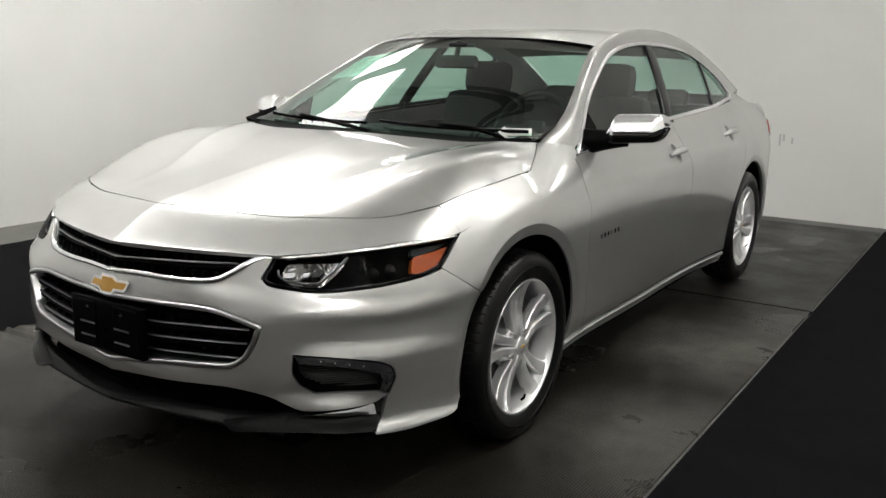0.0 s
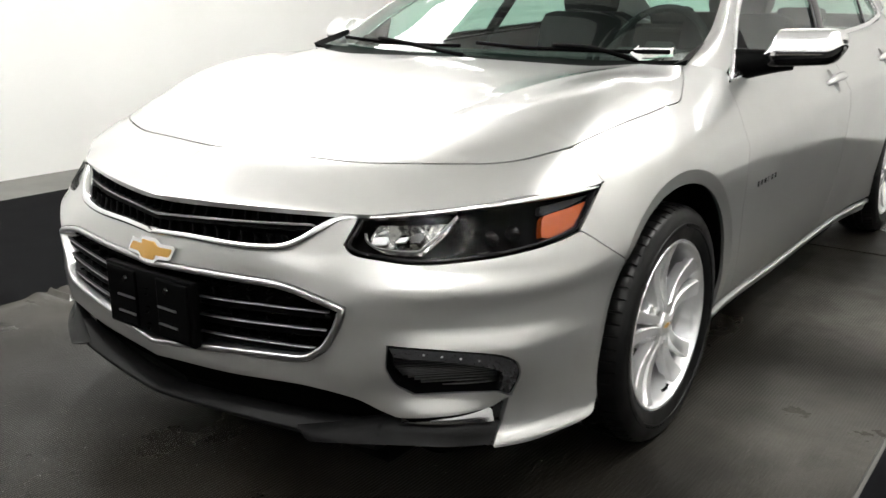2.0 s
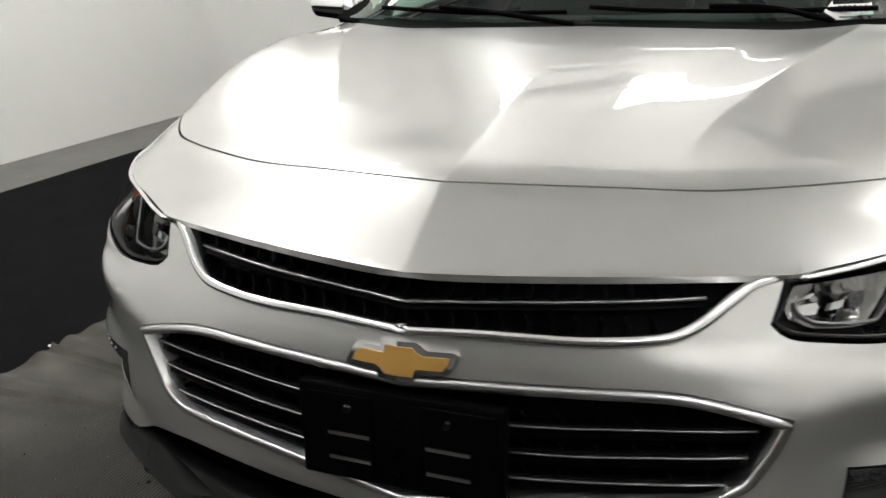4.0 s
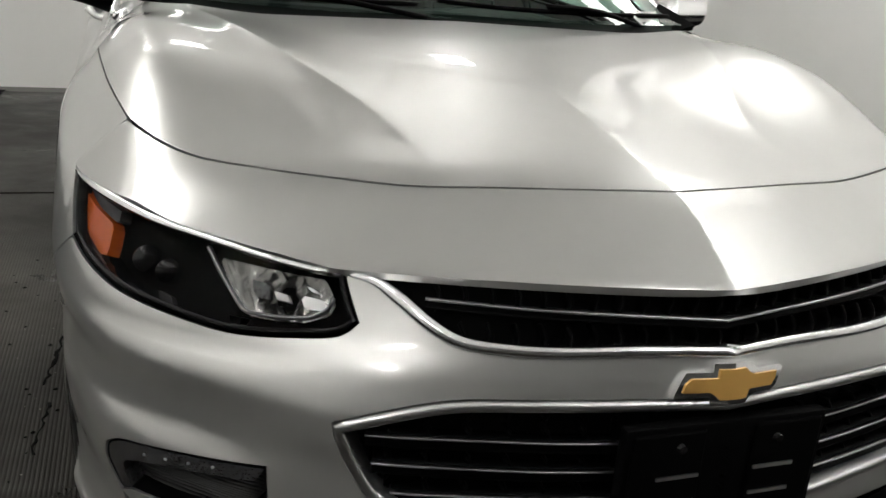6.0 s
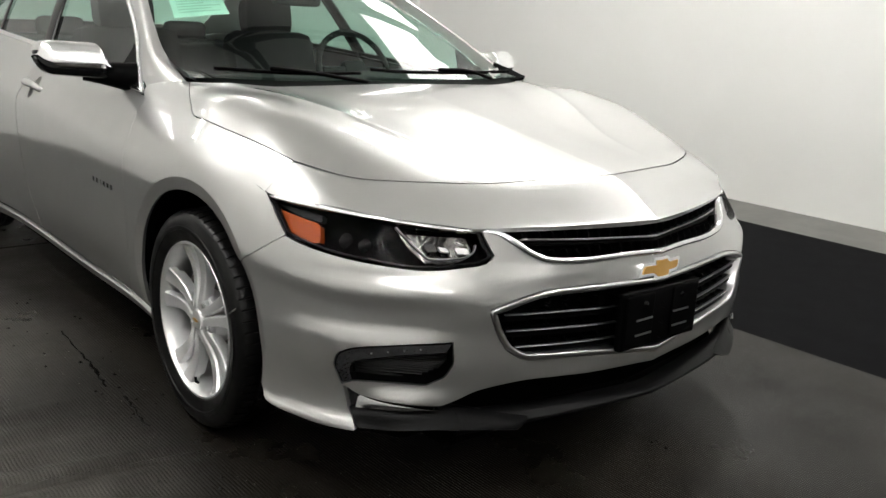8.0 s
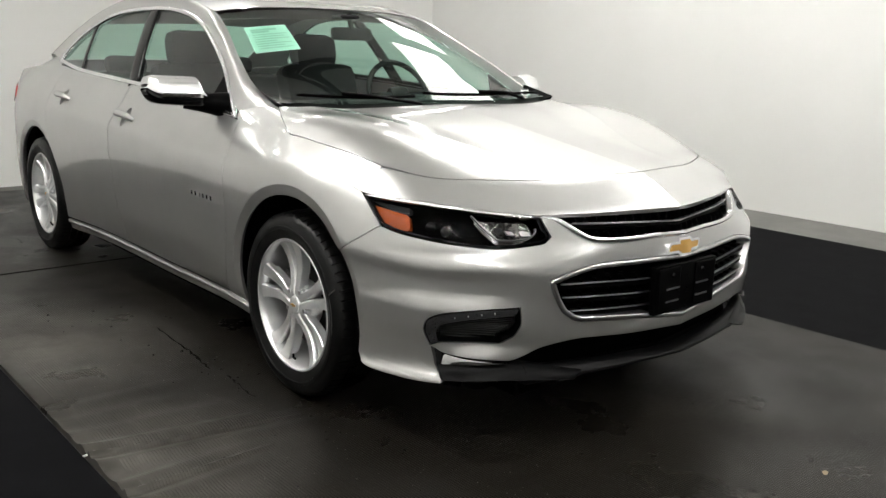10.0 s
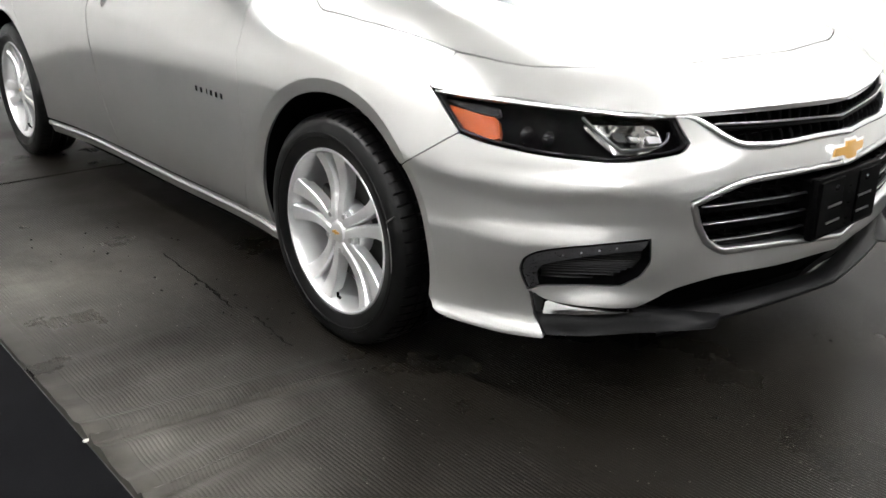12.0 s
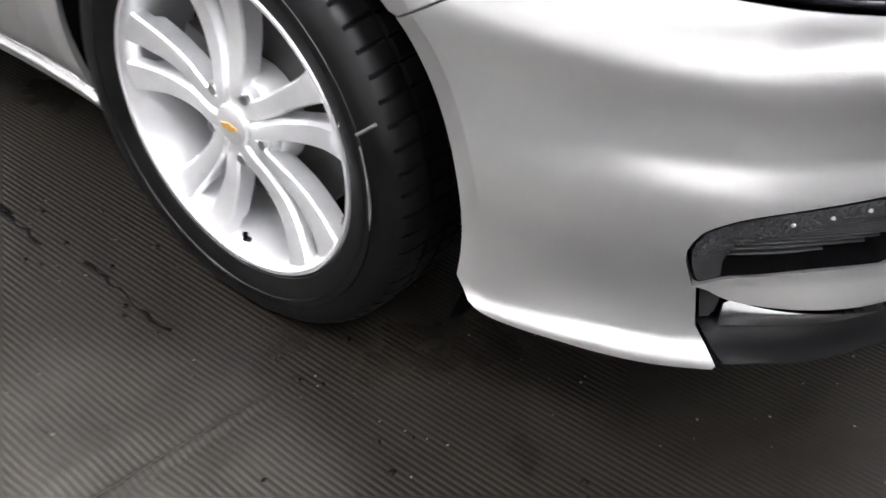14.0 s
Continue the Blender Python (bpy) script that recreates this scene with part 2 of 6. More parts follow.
def seg(*pts, n=8):
    """A smooth open line through points (centripetal Catmull-Rom)."""
    p = np.array(pts, float)
    if len(p) == 2:
        return np.linspace(p[0], p[1], n)
    q = np.vstack([2 * p[0] - p[1], p, 2 * p[-1] - p[-2]])
    out = []
    for i in range(1, len(q) - 2):
        a, b, c, d = q[i - 1:i + 3]
        t = np.cumsum([0] + [max(np.linalg.norm(v), 1e-6) ** 0.5 for v in (b - a, c - b, d - c)])
        for u in np.linspace(t[1], t[2], n, endpoint=False):
            A1 = (t[1] - u) / (t[1] - t[0]) * a + (u - t[0]) / (t[1] - t[0]) * b
            A2 = (t[2] - u) / (t[2] - t[1]) * b + (u - t[1]) / (t[2] - t[1]) * c
            A3 = (t[3] - u) / (t[3] - t[2]) * c + (u - t[2]) / (t[3] - t[2]) * d
            B1 = (t[2] - u) / (t[2] - t[0]) * A1 + (u - t[0]) / (t[2] - t[0]) * A2
            B2 = (t[3] - u) / (t[3] - t[1]) * A2 + (u - t[1]) / (t[3] - t[1]) * A3
            out.append((t[2] - u) / (t[2] - t[1]) * B1 + (u - t[1]) / (t[2] - t[1]) * B2)
    out.append(p[-1])
    return np.array(out)


def even(p, step):
    """The line p, walked in even steps of about step."""
    p = np.asarray(p, float)
    d = np.concatenate([[0], np.cumsum(np.linalg.norm(np.diff(p, axis=0), axis=1))])
    n = max(int(math.ceil(d[-1] / step)), 1)
    u = np.linspace(0, d[-1], n + 1)
    return np.stack([np.interp(u, d, p[:, k]) for k in range(p.shape[1])], 1)


def ring(*lines):
    """A closed outline from lines laid end to end."""
    out = []
    for ln in lines:
        for q in ln:
            if not out or np.linalg.norm(np.asarray(q) - out[-1]) > 1e-4:
                out.append(np.asarray(q, float))
    if np.linalg.norm(out[0] - out[-1]) < 1e-4:
        out.pop()
    return np.array(out)


def mirrored(line):
    """A line and its mirror image over the first coordinate, as one line from - to +."""
    ln = np.asarray(line, float)
    back = ln[::-1] * np.array([-1] + [1] * (ln.shape[1] - 1))
    return np.vstack([back, ln])


def inside(p, loops):
    r = np.zeros(len(p), bool)
    for lp in loops:
        a, b = lp, np.roll(lp, -1, 0)
        for (x0, y0), (x1, y1) in zip(a, b):
            if y0 == y1:
                continue
            c = ((y0 > p[:, 1]) != (y1 > p[:, 1])) & (p[:, 0] < (x1 - x0) * (p[:, 1] - y0) / (y1 - y0) + x0)
            r ^= c
    return r


def shrink(lp, d):
    """An outline moved inwards by d."""
    if d == 0:
        return lp
    a = np.sum(lp[:, 0] * np.roll(lp[:, 1], -1) - lp[:, 1] * np.roll(lp[:, 0], -1))
    e0 = unit(lp - np.roll(lp, 1, 0))
    e1 = unit(np.roll(lp, -1, 0) - lp)
    n0, n1 = np.stack([-e0[:, 1], e0[:, 0]], 1), np.stack([-e1[:, 1], e1[:, 0]], 1)
    nn = unit(n0 + n1)
    k = 1 / np.clip(np.sum(nn * n0, 1), 0.5, 1)
    return lp + nn * (d * k * (1 if a > 0 else -1))[:, None]


def grad_normals(fn, uv, flip):
    h = 1e-3
    du = fn(uv[:, 0] + h, uv[:, 1]) - fn(uv[:, 0] - h, uv[:, 1])
    dv = fn(uv[:, 0], uv[:, 1] + h) - fn(uv[:, 0], uv[:, 1] - h)
    return unit(np.cross(du, dv)) * (-1 if flip else 1)


def sheet(loops, fn, flip=False, du=0.02, dv=0.015, edge=0.014, gap=0.0015, rim=0.012, bend=None, marks=()):
    """A panel cut out of a surface fn(u, v) by outlines, with a turned-in rim: vertices, faces and normals."""
    lps = []
    for i, lp in enumerate(loops):
        lp = even(np.vstack([lp, lp[:1]]), edge)[:-1]
        lps.append(shrink(lp, gap if i == 0 else -gap))
    bp = np.vstack(lps)
    lo, hi = lps[0].min(0), lps[0].max(0)
    gx, gy = np.arange(lo[0] + du * 0.31, hi[0], du), np.arange(lo[1] + dv * 0.37, hi[1], dv)
    g = np.stack(np.meshgrid(gx, gy), -1).reshape(-1, 2)
    g = g[inside(g, lps)]
    far = np.ones(len(g), bool)
    for s in range(0, len(bp), 64):
        d = np.linalg.norm((g[:, None] - bp[None, s:s + 64]) / np.array([du, dv]), axis=2)
        far &= d.min(1) > 0.6
    g = g[far]
    lines = []
    for ln in marks:
        ln = np.asarray(ln, float)
        ok = inside(ln, [shrink(lps[0], 0.004)] + lps[1:])
        if ok.any():
            g = g[np.array([np.min(np.linalg.norm((q - ln[ok]) / [du, dv], axis=1)) > 0.45 for q in g])]
            lines.append((ln, ok))
    pts = np.vstack([bp, g])
    edges, k = [], 0
    for lp in lps:
        edges += [(k + i, k + (i + 1) % len(lp)) for i in range(len(lp))]
        k += len(lp)
    k = len(pts)
    for ln, ok in lines:
        pts = np.vstack([pts, ln])
        edges += [(k + i, k + i + 1) for i in range(len(ln) - 1) if ok[i] and ok[i + 1]]
        k += len(ln)
    vs, _, fs, _, _, _ = delaunay_2d_cdt([Vector(p) for p in pts], edges, [], 0, 1e-7)
    uv = np.array([tuple(v) for v in vs])
    fs = np.array([f for f in fs])
    cen = uv[fs].mean(1)
    fs = fs[inside(cen, lps)]
    P = fn(uv[:, 0], uv[:, 1])
    N = grad_normals(fn, uv, flip)
    if bend is not None:
        N = bend(uv, P, N)
    fn3 = np.cross(P[fs[:, 1]] - P[fs[:, 0]], P[fs[:, 2]] - P[fs[:, 0]])
    bad = np.sum(fn3 * N[fs[:, 0]], 1) < 0
    fs[bad] = fs[bad][:, ::-1]
    verts, faces, norms = [P], [tuple(f) for f in fs], [N]
    if rim:
        cnt = {}
        for f in fs:
            for a, b in ((f[0], f[1]), (f[1], f[2]), (f[2], f[0])):
                cnt[(a, b)] = cnt.get((a, b), 0) + 1
        be = [(a, b) for (a, b) in cnt if (b, a) not in cnt]
        base = len(P)
        E0 = np.array([P[a] for a, b in be])
        E1 = np.array([P[b] for a, b in be])
        n0, n1 = np.array([N[a] for a, b in be]), np.array([N[b] for a, b in be])
        out = unit(np.cross(E1 - E0, n0))
        V = np.stack([E0, E1, E1 - n1 * rim, E0 - n0 * rim], 1).reshape(-1, 3)
        verts.append(V)
        norms.append(np.repeat(out, 4, 0))
        faces += [(base + 4 * i + 3, base + 4 * i + 2, base + 4 * i + 1, base + 4 * i) for i in range(len(be))]
    return np.vstack(verts), faces, np.vstack(norms)


def panel(name, loops, fn, material, parent, label="", side=1, **kw):
    """One panel; side -1 mirrors it to the other flank."""
    v, f, n = sheet(loops, fn, **kw)
    if side < 0:
        v, n = v * [-1, 1, 1], n * [-1, 1, 1]
        f = [tuple(reversed(q)) for q in f]
    return mesh(name, v, f, material, parent, label, normals=n)


def strip(name, P, N, width, height, material, parent, label="", sink=0.004, closed=False, side=1, build=True):
    """A moulding of rounded section along the line P, which lies on a surface of normals N. width and height may vary along it."""
    P, N = np.asarray(P, float), unit(np.asarray(N, float))
    n = len(P)
    w = np.broadcast_to(np.asarray(width, float), (n,)) / 2
    h = np.broadcast_to(np.asarray(height, float), (n,))
    T = unit(np.roll(P, -1, 0) - np.roll(P, 1, 0)) if closed else unit(np.gradient(P, axis=0))
    L = unit(np.cross(T, N))
    sec = ((-1, -1), (-1, 0.35), (-0.72, 0.85), (-0.25, 1), (0.25, 1), (0.72, 0.85), (1, 0.35), (1, -1))
    V = []
    for a, b in sec:
        V.append(P + L * (w * a)[:, None] + N * (np.where(b < 0, -sink, h * b))[:, None])
    V = np.stack(V, 1).reshape(-1, 3)
    m = len(sec)
    faces = []
    for i in range(n if closed else n - 1):
        j = (i + 1) % n
        for k in range(m - 1):
            faces.append((i * m + k, i * m + k + 1, j * m + k + 1, j * m + k))
    if not closed:
        faces += [tuple(range(m))[::-1], tuple(range((n - 1) * m, n * m))]
    if side < 0:
        V = V * [-1, 1, 1]
        faces = [tuple(reversed(f)) for f in faces]
    if not build:
        return V, faces
    return mesh(name, V, faces, material, parent, label)


def tube(name, P, r, material, parent, label="", k=8, side=1):
    P = np.asarray(P, float)
    n = len(P)
    r = np.broadcast_to(np.asarray(r, float), (n,))
    T = unit(np.gradient(P, axis=0))
    A = unit(np.cross(T, [0.13, 0.21, 0.97]))
    B = np.cross(T, A)
    ang = np.linspace(0, 2 * np.pi, k, endpoint=False)
    V = (P[:, None] + (A[:, None] * np.cos(ang)[None, :, None] + B[:, None] * np.sin(ang)[None, :, None]) * r[:, None, None]).reshape(-1, 3)
    f = [(i * k + a, i * k + (a + 1) % k, (i + 1) * k + (a + 1) % k, (i + 1) * k + a) for i in range(n - 1) for a in range(k)]
    f += [tuple(range(k))[::-1], tuple(range((n - 1) * k, n * k))]
    if side < 0:
        V = V * [-1, 1, 1]
        f = [tuple(reversed(q)) for q in f]
    return mesh(name, V, f, material, parent, label)


def loft(rows):
    """Vertices and faces of a grid of rows of points."""
    rows = np.asarray(rows, float)
    n, m = rows.shape[:2]
    f = [(i * m + k, i * m + k + 1, (i + 1) * m + k + 1, (i + 1) * m + k) for i in range(n - 1) for k in range(m - 1)]
    return rows.reshape(-1, 3), f


def lathe(name, prof, material, parent, label="", n=72, close=False):
    """Turned about the x axis: prof is a list of (x, radius)."""
    prof = np.asarray(prof, float)
    a = np.linspace(0, 2 * np.pi, n, endpoint=False)
    m = len(prof)
    V = np.stack([np.repeat(prof[None, :, 0], n, 0), prof[None, :, 1] * np.cos(a)[:, None], prof[None, :, 1] * np.sin(a)[:, None]], -1).reshape(-1, 3)
    f = [(i * m + k, ((i + 1) % n) * m + k, ((i + 1) % n) * m + k + 1, i * m + k + 1) for i in range(n) for k in range(m - 1)]
    bm = bmesh.new()
    bv = [bm.verts.new(v) for v in V]
    for q in f:
        bm.faces.new([bv[i] for i in q])
    bmesh.ops.remove_doubles(bm, verts=bm.verts, dist=1e-5)
    return part(name, bm, material, parent, label, smooth=True)


# ---------------------------------------------------------------- the room
def slab(name, x0, x1, y0, y1, z0, z1, material, label, category, bevel=0.0):
    bm = bmesh.new()
    box(bm, x0, x1, y0, y1, z0, z1, bevel)
    return tagged(part(name, bm, material), label, category, kind="structure")


WX0, WX1, WY0, WY1, WZ = -4.12, 4.15, -7.0, 5.38, 3.6
HX0, HX1, HY0, HY1, HZ = -11.5, 11.5, -11.0, 13.0, 6.4
slab("floor", HX0, HX1, HY0, HY1, -0.2, -0.012, concrete, "worn grey painted concrete floor", "floor")
slab("wall_west", WX0 - 0.15, WX0, WY0, WY1, -0.012, WZ, wall_paint, "plain white painted side wall", "wall")
slab("wall_east", WX1, WX1 + 0.15, WY0, WY1, -0.012, WZ, wall_paint, "plain white painted side wall", "wall")
slab("wall_north", WX0 - 0.15, WX1 + 0.15, WY1, WY1 + 0.15, -0.012, WZ, wall_paint, "white painted end wall with faint scuffs", "wall")
# added wall out of view; its dark colour keeps the bumper's front from brightening
slab("wall_south", WX0 - 0.15, WX1 + 0.15, WY0 - 0.15, WY0, -0.012, WZ, unseen_end_grey, "unseen end wall, made dark grey to dim reflections in the bumper", "wall")
bm = bmesh.new()
arc = [(WX0 + 1.0 - math.cos(a), WY1 - 1.0 + math.sin(a)) for a in np.linspace(0.02, math.pi / 2 - 0.02, 25)] + [(WX0 + 0.004, WY1 - 0.004)]
low = [bm.verts.new((x, y, -0.012)) for x, y in arc]
high = [bm.verts.new((x, y, WZ - 0.003)) for x, y in arc]
for i in range(len(arc)):
    j = (i + 1) % len(arc)
    bm.faces.new((low[i], low[j], high[j], high[i]))
bm.faces.new(high)
tagged(part("wall_cove", bm, wall_paint, smooth=True), "white painted rounded corner between two walls", "wall", kind="structure")
for nm, x0, x1, y0, y1 in (("hall_wall_west", HX0 - .2, HX0, HY0, HY1), ("hall_wall_east", HX1, HX1 + .2, HY0, HY1), ("hall_wall_north", HX0 - .2, HX1 + .2, HY1, HY1 + .2), ("hall_wall_south", HX0 - .2, HX1 + .2, HY0 - .2, HY0)):
    slab(nm, x0, x1, y0, y1, -0.2, HZ, ceiling_mat, "plain grey wall of the hall round the bay", "wall")
slab("ceiling", HX0 - 0.2, HX1 + 0.2, HY0 - 0.2, HY1 + 0.2, HZ, HZ + 0.15, ceiling_mat, "grey ceiling deck above roof beams", "ceiling")
MX0, MX1, SEAM = -1.645, 1.41, 2.33
for x0, x1 in ((-3.52, MX0 - 0.004), (MX1 + 0.004, 3.48)):
    bm = bmesh.new()
    box(bm, x0, x1, -6.6, 5.2, -0.011, -0.005, 0.002)
    tagged(part("black_floor_mat", bm, black_mat_mat), "matt black floor matting strip beside the grey mat", "floor mat", "black mats")


# black strip added below the mat joint, standing in for the shade in the gap
bm = bmesh.new()
box(bm, MX0, MX1, SEAM - 0.05, SEAM + 0.05, -0.0118, -0.0098)
tagged(part("seam_tape", bm, liner_black), "added black strip under the joint of two mats, for its shade", "tape")


def ribbed_mat(y_rows, folds, label):
    """Grey ribbed rubber: trapezoid ribs along y, with a few raised folds at one edge."""
    pitch = 0.010
    xs, zs = [], []
    k = int((MX1 - MX0) / pitch)
    for i in range(k):
        for a, b in ((0.0, -0.0007), (0.22, -0.0007), (0.45, 0.0), (0.78, 0.0)):
            xs.append(MX0 + (i + a) * pitch)
            zs.append(b)
    xs, zs, ys = np.array(xs), np.array(zs), np.array(y_rows)
    zs[xs < MX0 + 0.055] = 0.0
    X, Y = np.meshgrid(xs, ys)
    Z = np.repeat(zs[None], len(ys), 0)
    for x_end, y_mid, slope, wide, high in folds:
        fade = np.clip((x_end - X) / (x_end - MX0), 0, 1) ** 0.8
        Z = Z + high * fade * np.exp(-((Y - y_mid - slope * (X - MX0)) / wide) ** 2)
    Z = Z + 0.007 * np.exp(-(X - MX0) / 0.025)
    top_v = np.stack([X, Y, Z], -1)
    v, f = loft(top_v)
    m, n = len(xs), len(ys)
    base = len(v)
    edge = [j for j in range(m)] + [i * m + m - 1 for i in range(1, n)] + [(n - 1) * m + j for j in range(m - 2, -1, -1)] + [i * m for i in range(n - 2, 0, -1)]
    low_v = v[edge] * [1, 1, 0] + [0, 0, -0.0095]
    v = np.vstack([v, low_v])
    q = len(edge)
    f += [(edge[(i + 1) % q], edge[i], base + i, base + (i + 1) % q) for i in range(q)]
    return tagged(mesh("ribbed_mat", v, f, grey_rubber, smooth=False), label, "floor mat", "grey mats")


ribbed_mat(list(np.arange(-6.8, -1.0, 0.8)) + list(np.arange(-0.9, -0.56, 0.05)) + list(np.arange(-0.54, 0.05, 0.006)) + list(np.arange(0.05, 0.39, 0.015)) + list(np.arange(0.4, SEAM - 0.2, 0.3)) + [SEAM - 0.12, SEAM - 0.013],
           ((-0.95, -0.085, -0.14, 0.009, 0.023), (-0.90, -0.020, -0.14, 0.034, 0.017), (-0.90, -0.150, -0.14, 0.036, 0.015), (-1.0, 0.095, -0.06, 0.040, 0.009), (-1.0, 0.21, 0.0, 0.045, 0.007), (-1.1, 0.33, 0.04, 0.045, 0.006),
            (-1.15, -0.375, 0.10, 0.012, 0.020), (-1.15, -0.315, 0.09, 0.034, 0.012), (-1.20, -0.44, 0.08, 0.034, 0.014)),
           "grey ribbed rubber mat, dusty, with folds at one edge")
ribbed_mat([SEAM + 0.013, SEAM + 0.1, 3.0, 4.0, 5.1], (), "grey ribbed rubber mat, butted behind the first")

# roof beams and lamps
for y in (-8.0, -4.5, -1.0, 2.5, 6.0, 9.5):
    beam = tagged(new("roof_truss"), "dark steel roof truss under the ceiling", "truss", "roof trusses")
    for z, s in ((HZ - 0.08, 0.06), (HZ - 0.62, 0.05)):
        bm = bmesh.new()
        box(bm, HX0, HX1, y - s, y + s, z - s, z + s, 0.005)
        part("chord", bm, beam_mat, beam)
    k = 22
    for i in range(k):
        a = HX0 + (HX1 - HX0) * i / k
        b = HX0 + (HX1 - HX0) * (i + 1) / k
        z0, z1 = (HZ - 0.62, HZ - 0.08) if i % 2 else (HZ - 0.08, HZ - 0.62)
        tube("web", [(a, y, z0), (b, y, z1)], 0.025, beam_mat, beam, k=6)


def lamp_fixture(x, y, z, lx, ly, tilt, glow_mat, label):
    top_ob = tagged(new("ceiling_lamp"), label, "lamp", "ceiling lamps")
    m = pose(x, y, z, 0, tilt, 0)
    top_ob.matrix_basis = m
    bm = bmesh.new()
    box(bm, -lx / 2 - 0.02, lx / 2 + 0.02, -ly / 2 - 0.02, ly / 2 + 0.02, 0.004, 0.07, 0.006)
    part("housing", bm, wall_paint, top_ob)
    bm = bmesh.new()
    box(bm, -lx / 2, lx / 2, -ly / 2, ly / 2, -0.004, 0.003)
    part("diffuser", bm, glow_mat, top_ob, "bright white diffuser")
    for sx in (-0.4, 0.4):
        for sy in (-0.4, 0.4):
            p = m.inverted() @ Vector((x, y, HZ))
            tube("hanger", [(sx * lx, sy * ly, 0.06), (sx * lx + p.x * 0.999, sy * ly + p.y, p.z - abs(sx * lx) * abs(math.sin(radians(tilt))) - 0.02)], 0.004, beam_mat, top_ob, k=5)
    return top_ob


def pendant(x, y, z, lx, ly, glow_mat, label):
    """A lamp that shines down and up to the ceiling."""
    top_ob = tagged(new("pendant_lamp"), label, "lamp", "pendant lamps")
    top_ob.location = (x, y, z)
    bm = bmesh.new()
    box(bm, -lx / 2, lx / 2, -ly / 2, ly / 2, -0.04, 0.04, 0.01)
    part("diffuser", bm, glow_mat, top_ob, "bright white diffuser")
    for s in (-1, 1):
        bm = bmesh.new()
        box(bm, -lx / 2 - .01, lx / 2 + .01, s * ly / 2 - .02, s * ly / 2 + .02, -0.05, 0.05, 0.004)
        part("end_cap", bm, beam_mat, top_ob)
        tube("hanger", [(0, s * .4 * ly, 0.03), (0, s * .4 * ly, HZ - z - 0.01)], 0.004, beam_mat, top_ob, k=5)


for x, y, z, lx, ly in ((-2.45, 1.25, 3.44, 0.75, 1.7), (2.45, 1.25, 3.44, 0.75, 1.7), (-2.85, 2.80, 3.44, 0.8, 0.65), (2.85, 2.80, 3.44, 0.8, 0.65), (-0.28, 5.60, 4.4, 0.95, 0.30), (-0.28, 5.98, 4.4, 0.95, 0.30)):
    lamp_fixture(x, y, z, lx, ly, 0, panel_glow, "large white lamp panel hung above the bay")
for x, ys in ((-7.6, (-7.0, -3.6, -0.2, 3.2, 7.2, 10.6)), (-2.9, (-7.0, -3.4, 8.2, 11.0)), (2.9, (-7.0, -3.4, 8.2, 11.0)), (7.6, (-7.0, -3.6, -0.2, 3.2, 7.2, 10.6))):
    for y in ys:
        pendant(x, y, 4.9, 0.30, 1.6, tube_glow, "long white tube lamp hung below the roof trusses")
for x in (-2.8, 2.8):
    for y in (-0.6,):
        pendant(x, y, 3.6, 0.11, 1.6, narrow_glow, "narrow white tube lamp hung low above the bay")


# ---------------------------------------------------------------- body surfaces of the car
# The front axle is at y = 0, the nose points to -y, the car's middle plane is x = 0.
def pchip(xs, ys):
    xs, ys = np.asarray(xs, float), np.asarray(ys, float)
    h = np.diff(xs)
    d = np.diff(ys) / h
    m = np.zeros(len(xs))
    m[0], m[-1] = d[0], d[-1]
    for i in range(1, len(xs) - 1):
        if d[i - 1] * d[i] > 0:
            w1, w2 = 2 * h[i] + h[i - 1], h[i] + 2 * h[i - 1]
            m[i] = (w1 + w2) / (w1 / d[i - 1] + w2 / d[i])

    def f(x):
        x = np.clip(np.asarray(x, float), xs[0], xs[-1])
        i = np.clip(np.searchsorted(xs, x, side="right") - 1, 0, len(h) - 1)
        t = (x - xs[i]) / h[i]
        return (2*t**3 - 3*t**2 + 1) * ys[i] + (t**3 - 2*t**2 + t) * h[i] * m[i] + (3*t**2 - 2*t**3) * ys[i + 1] + (t**3 - t**2) * h[i] * m[i + 1]
    return f


def spline(xs, ys):
    """A natural cubic spline."""
    xs, ys = np.asarray(xs, float), np.asarray(ys, float)
    n, h = len(xs), np.diff(xs)
    A, r = np.eye(n), np.zeros(n)
    for i in range(1, n - 1):
        A[i, i - 1], A[i, i], A[i, i + 1] = h[i - 1], 2 * (h[i - 1] + h[i]), h[i]
        r[i] = 6 * ((ys[i + 1] - ys[i]) / h[i] - (ys[i] - ys[i - 1]) / h[i - 1])
    M = np.linalg.solve(A, r)

    def f(x):
        x = np.clip(np.asarray(x, float), xs[0], xs[-1])
        i = np.clip(np.searchsorted(xs, x, side="right") - 1, 0, n - 2)
        a, b, hh = xs[i + 1] - x, x - xs[i], h[i]
        return (M[i] * a**3 + M[i + 1] * b**3) / (6 * hh) + (ys[i] / hh - M[i] * hh / 6) * a + (ys[i + 1] / hh - M[i + 1] * hh / 6) * b
    return f


# Stations round the car: (s, x, y, heading of the outward normal), each with an upright profile (height, offset).
STATIONS, PROFILES = [], []


def station(s, x, y, heading, *profile):
    a = radians(heading)
    STATIONS.append((s, x, y, math.sin(a), -math.cos(a) if y < 1.8 else math.cos(a)))
    PROFILES.append(smooth_profile(profile))


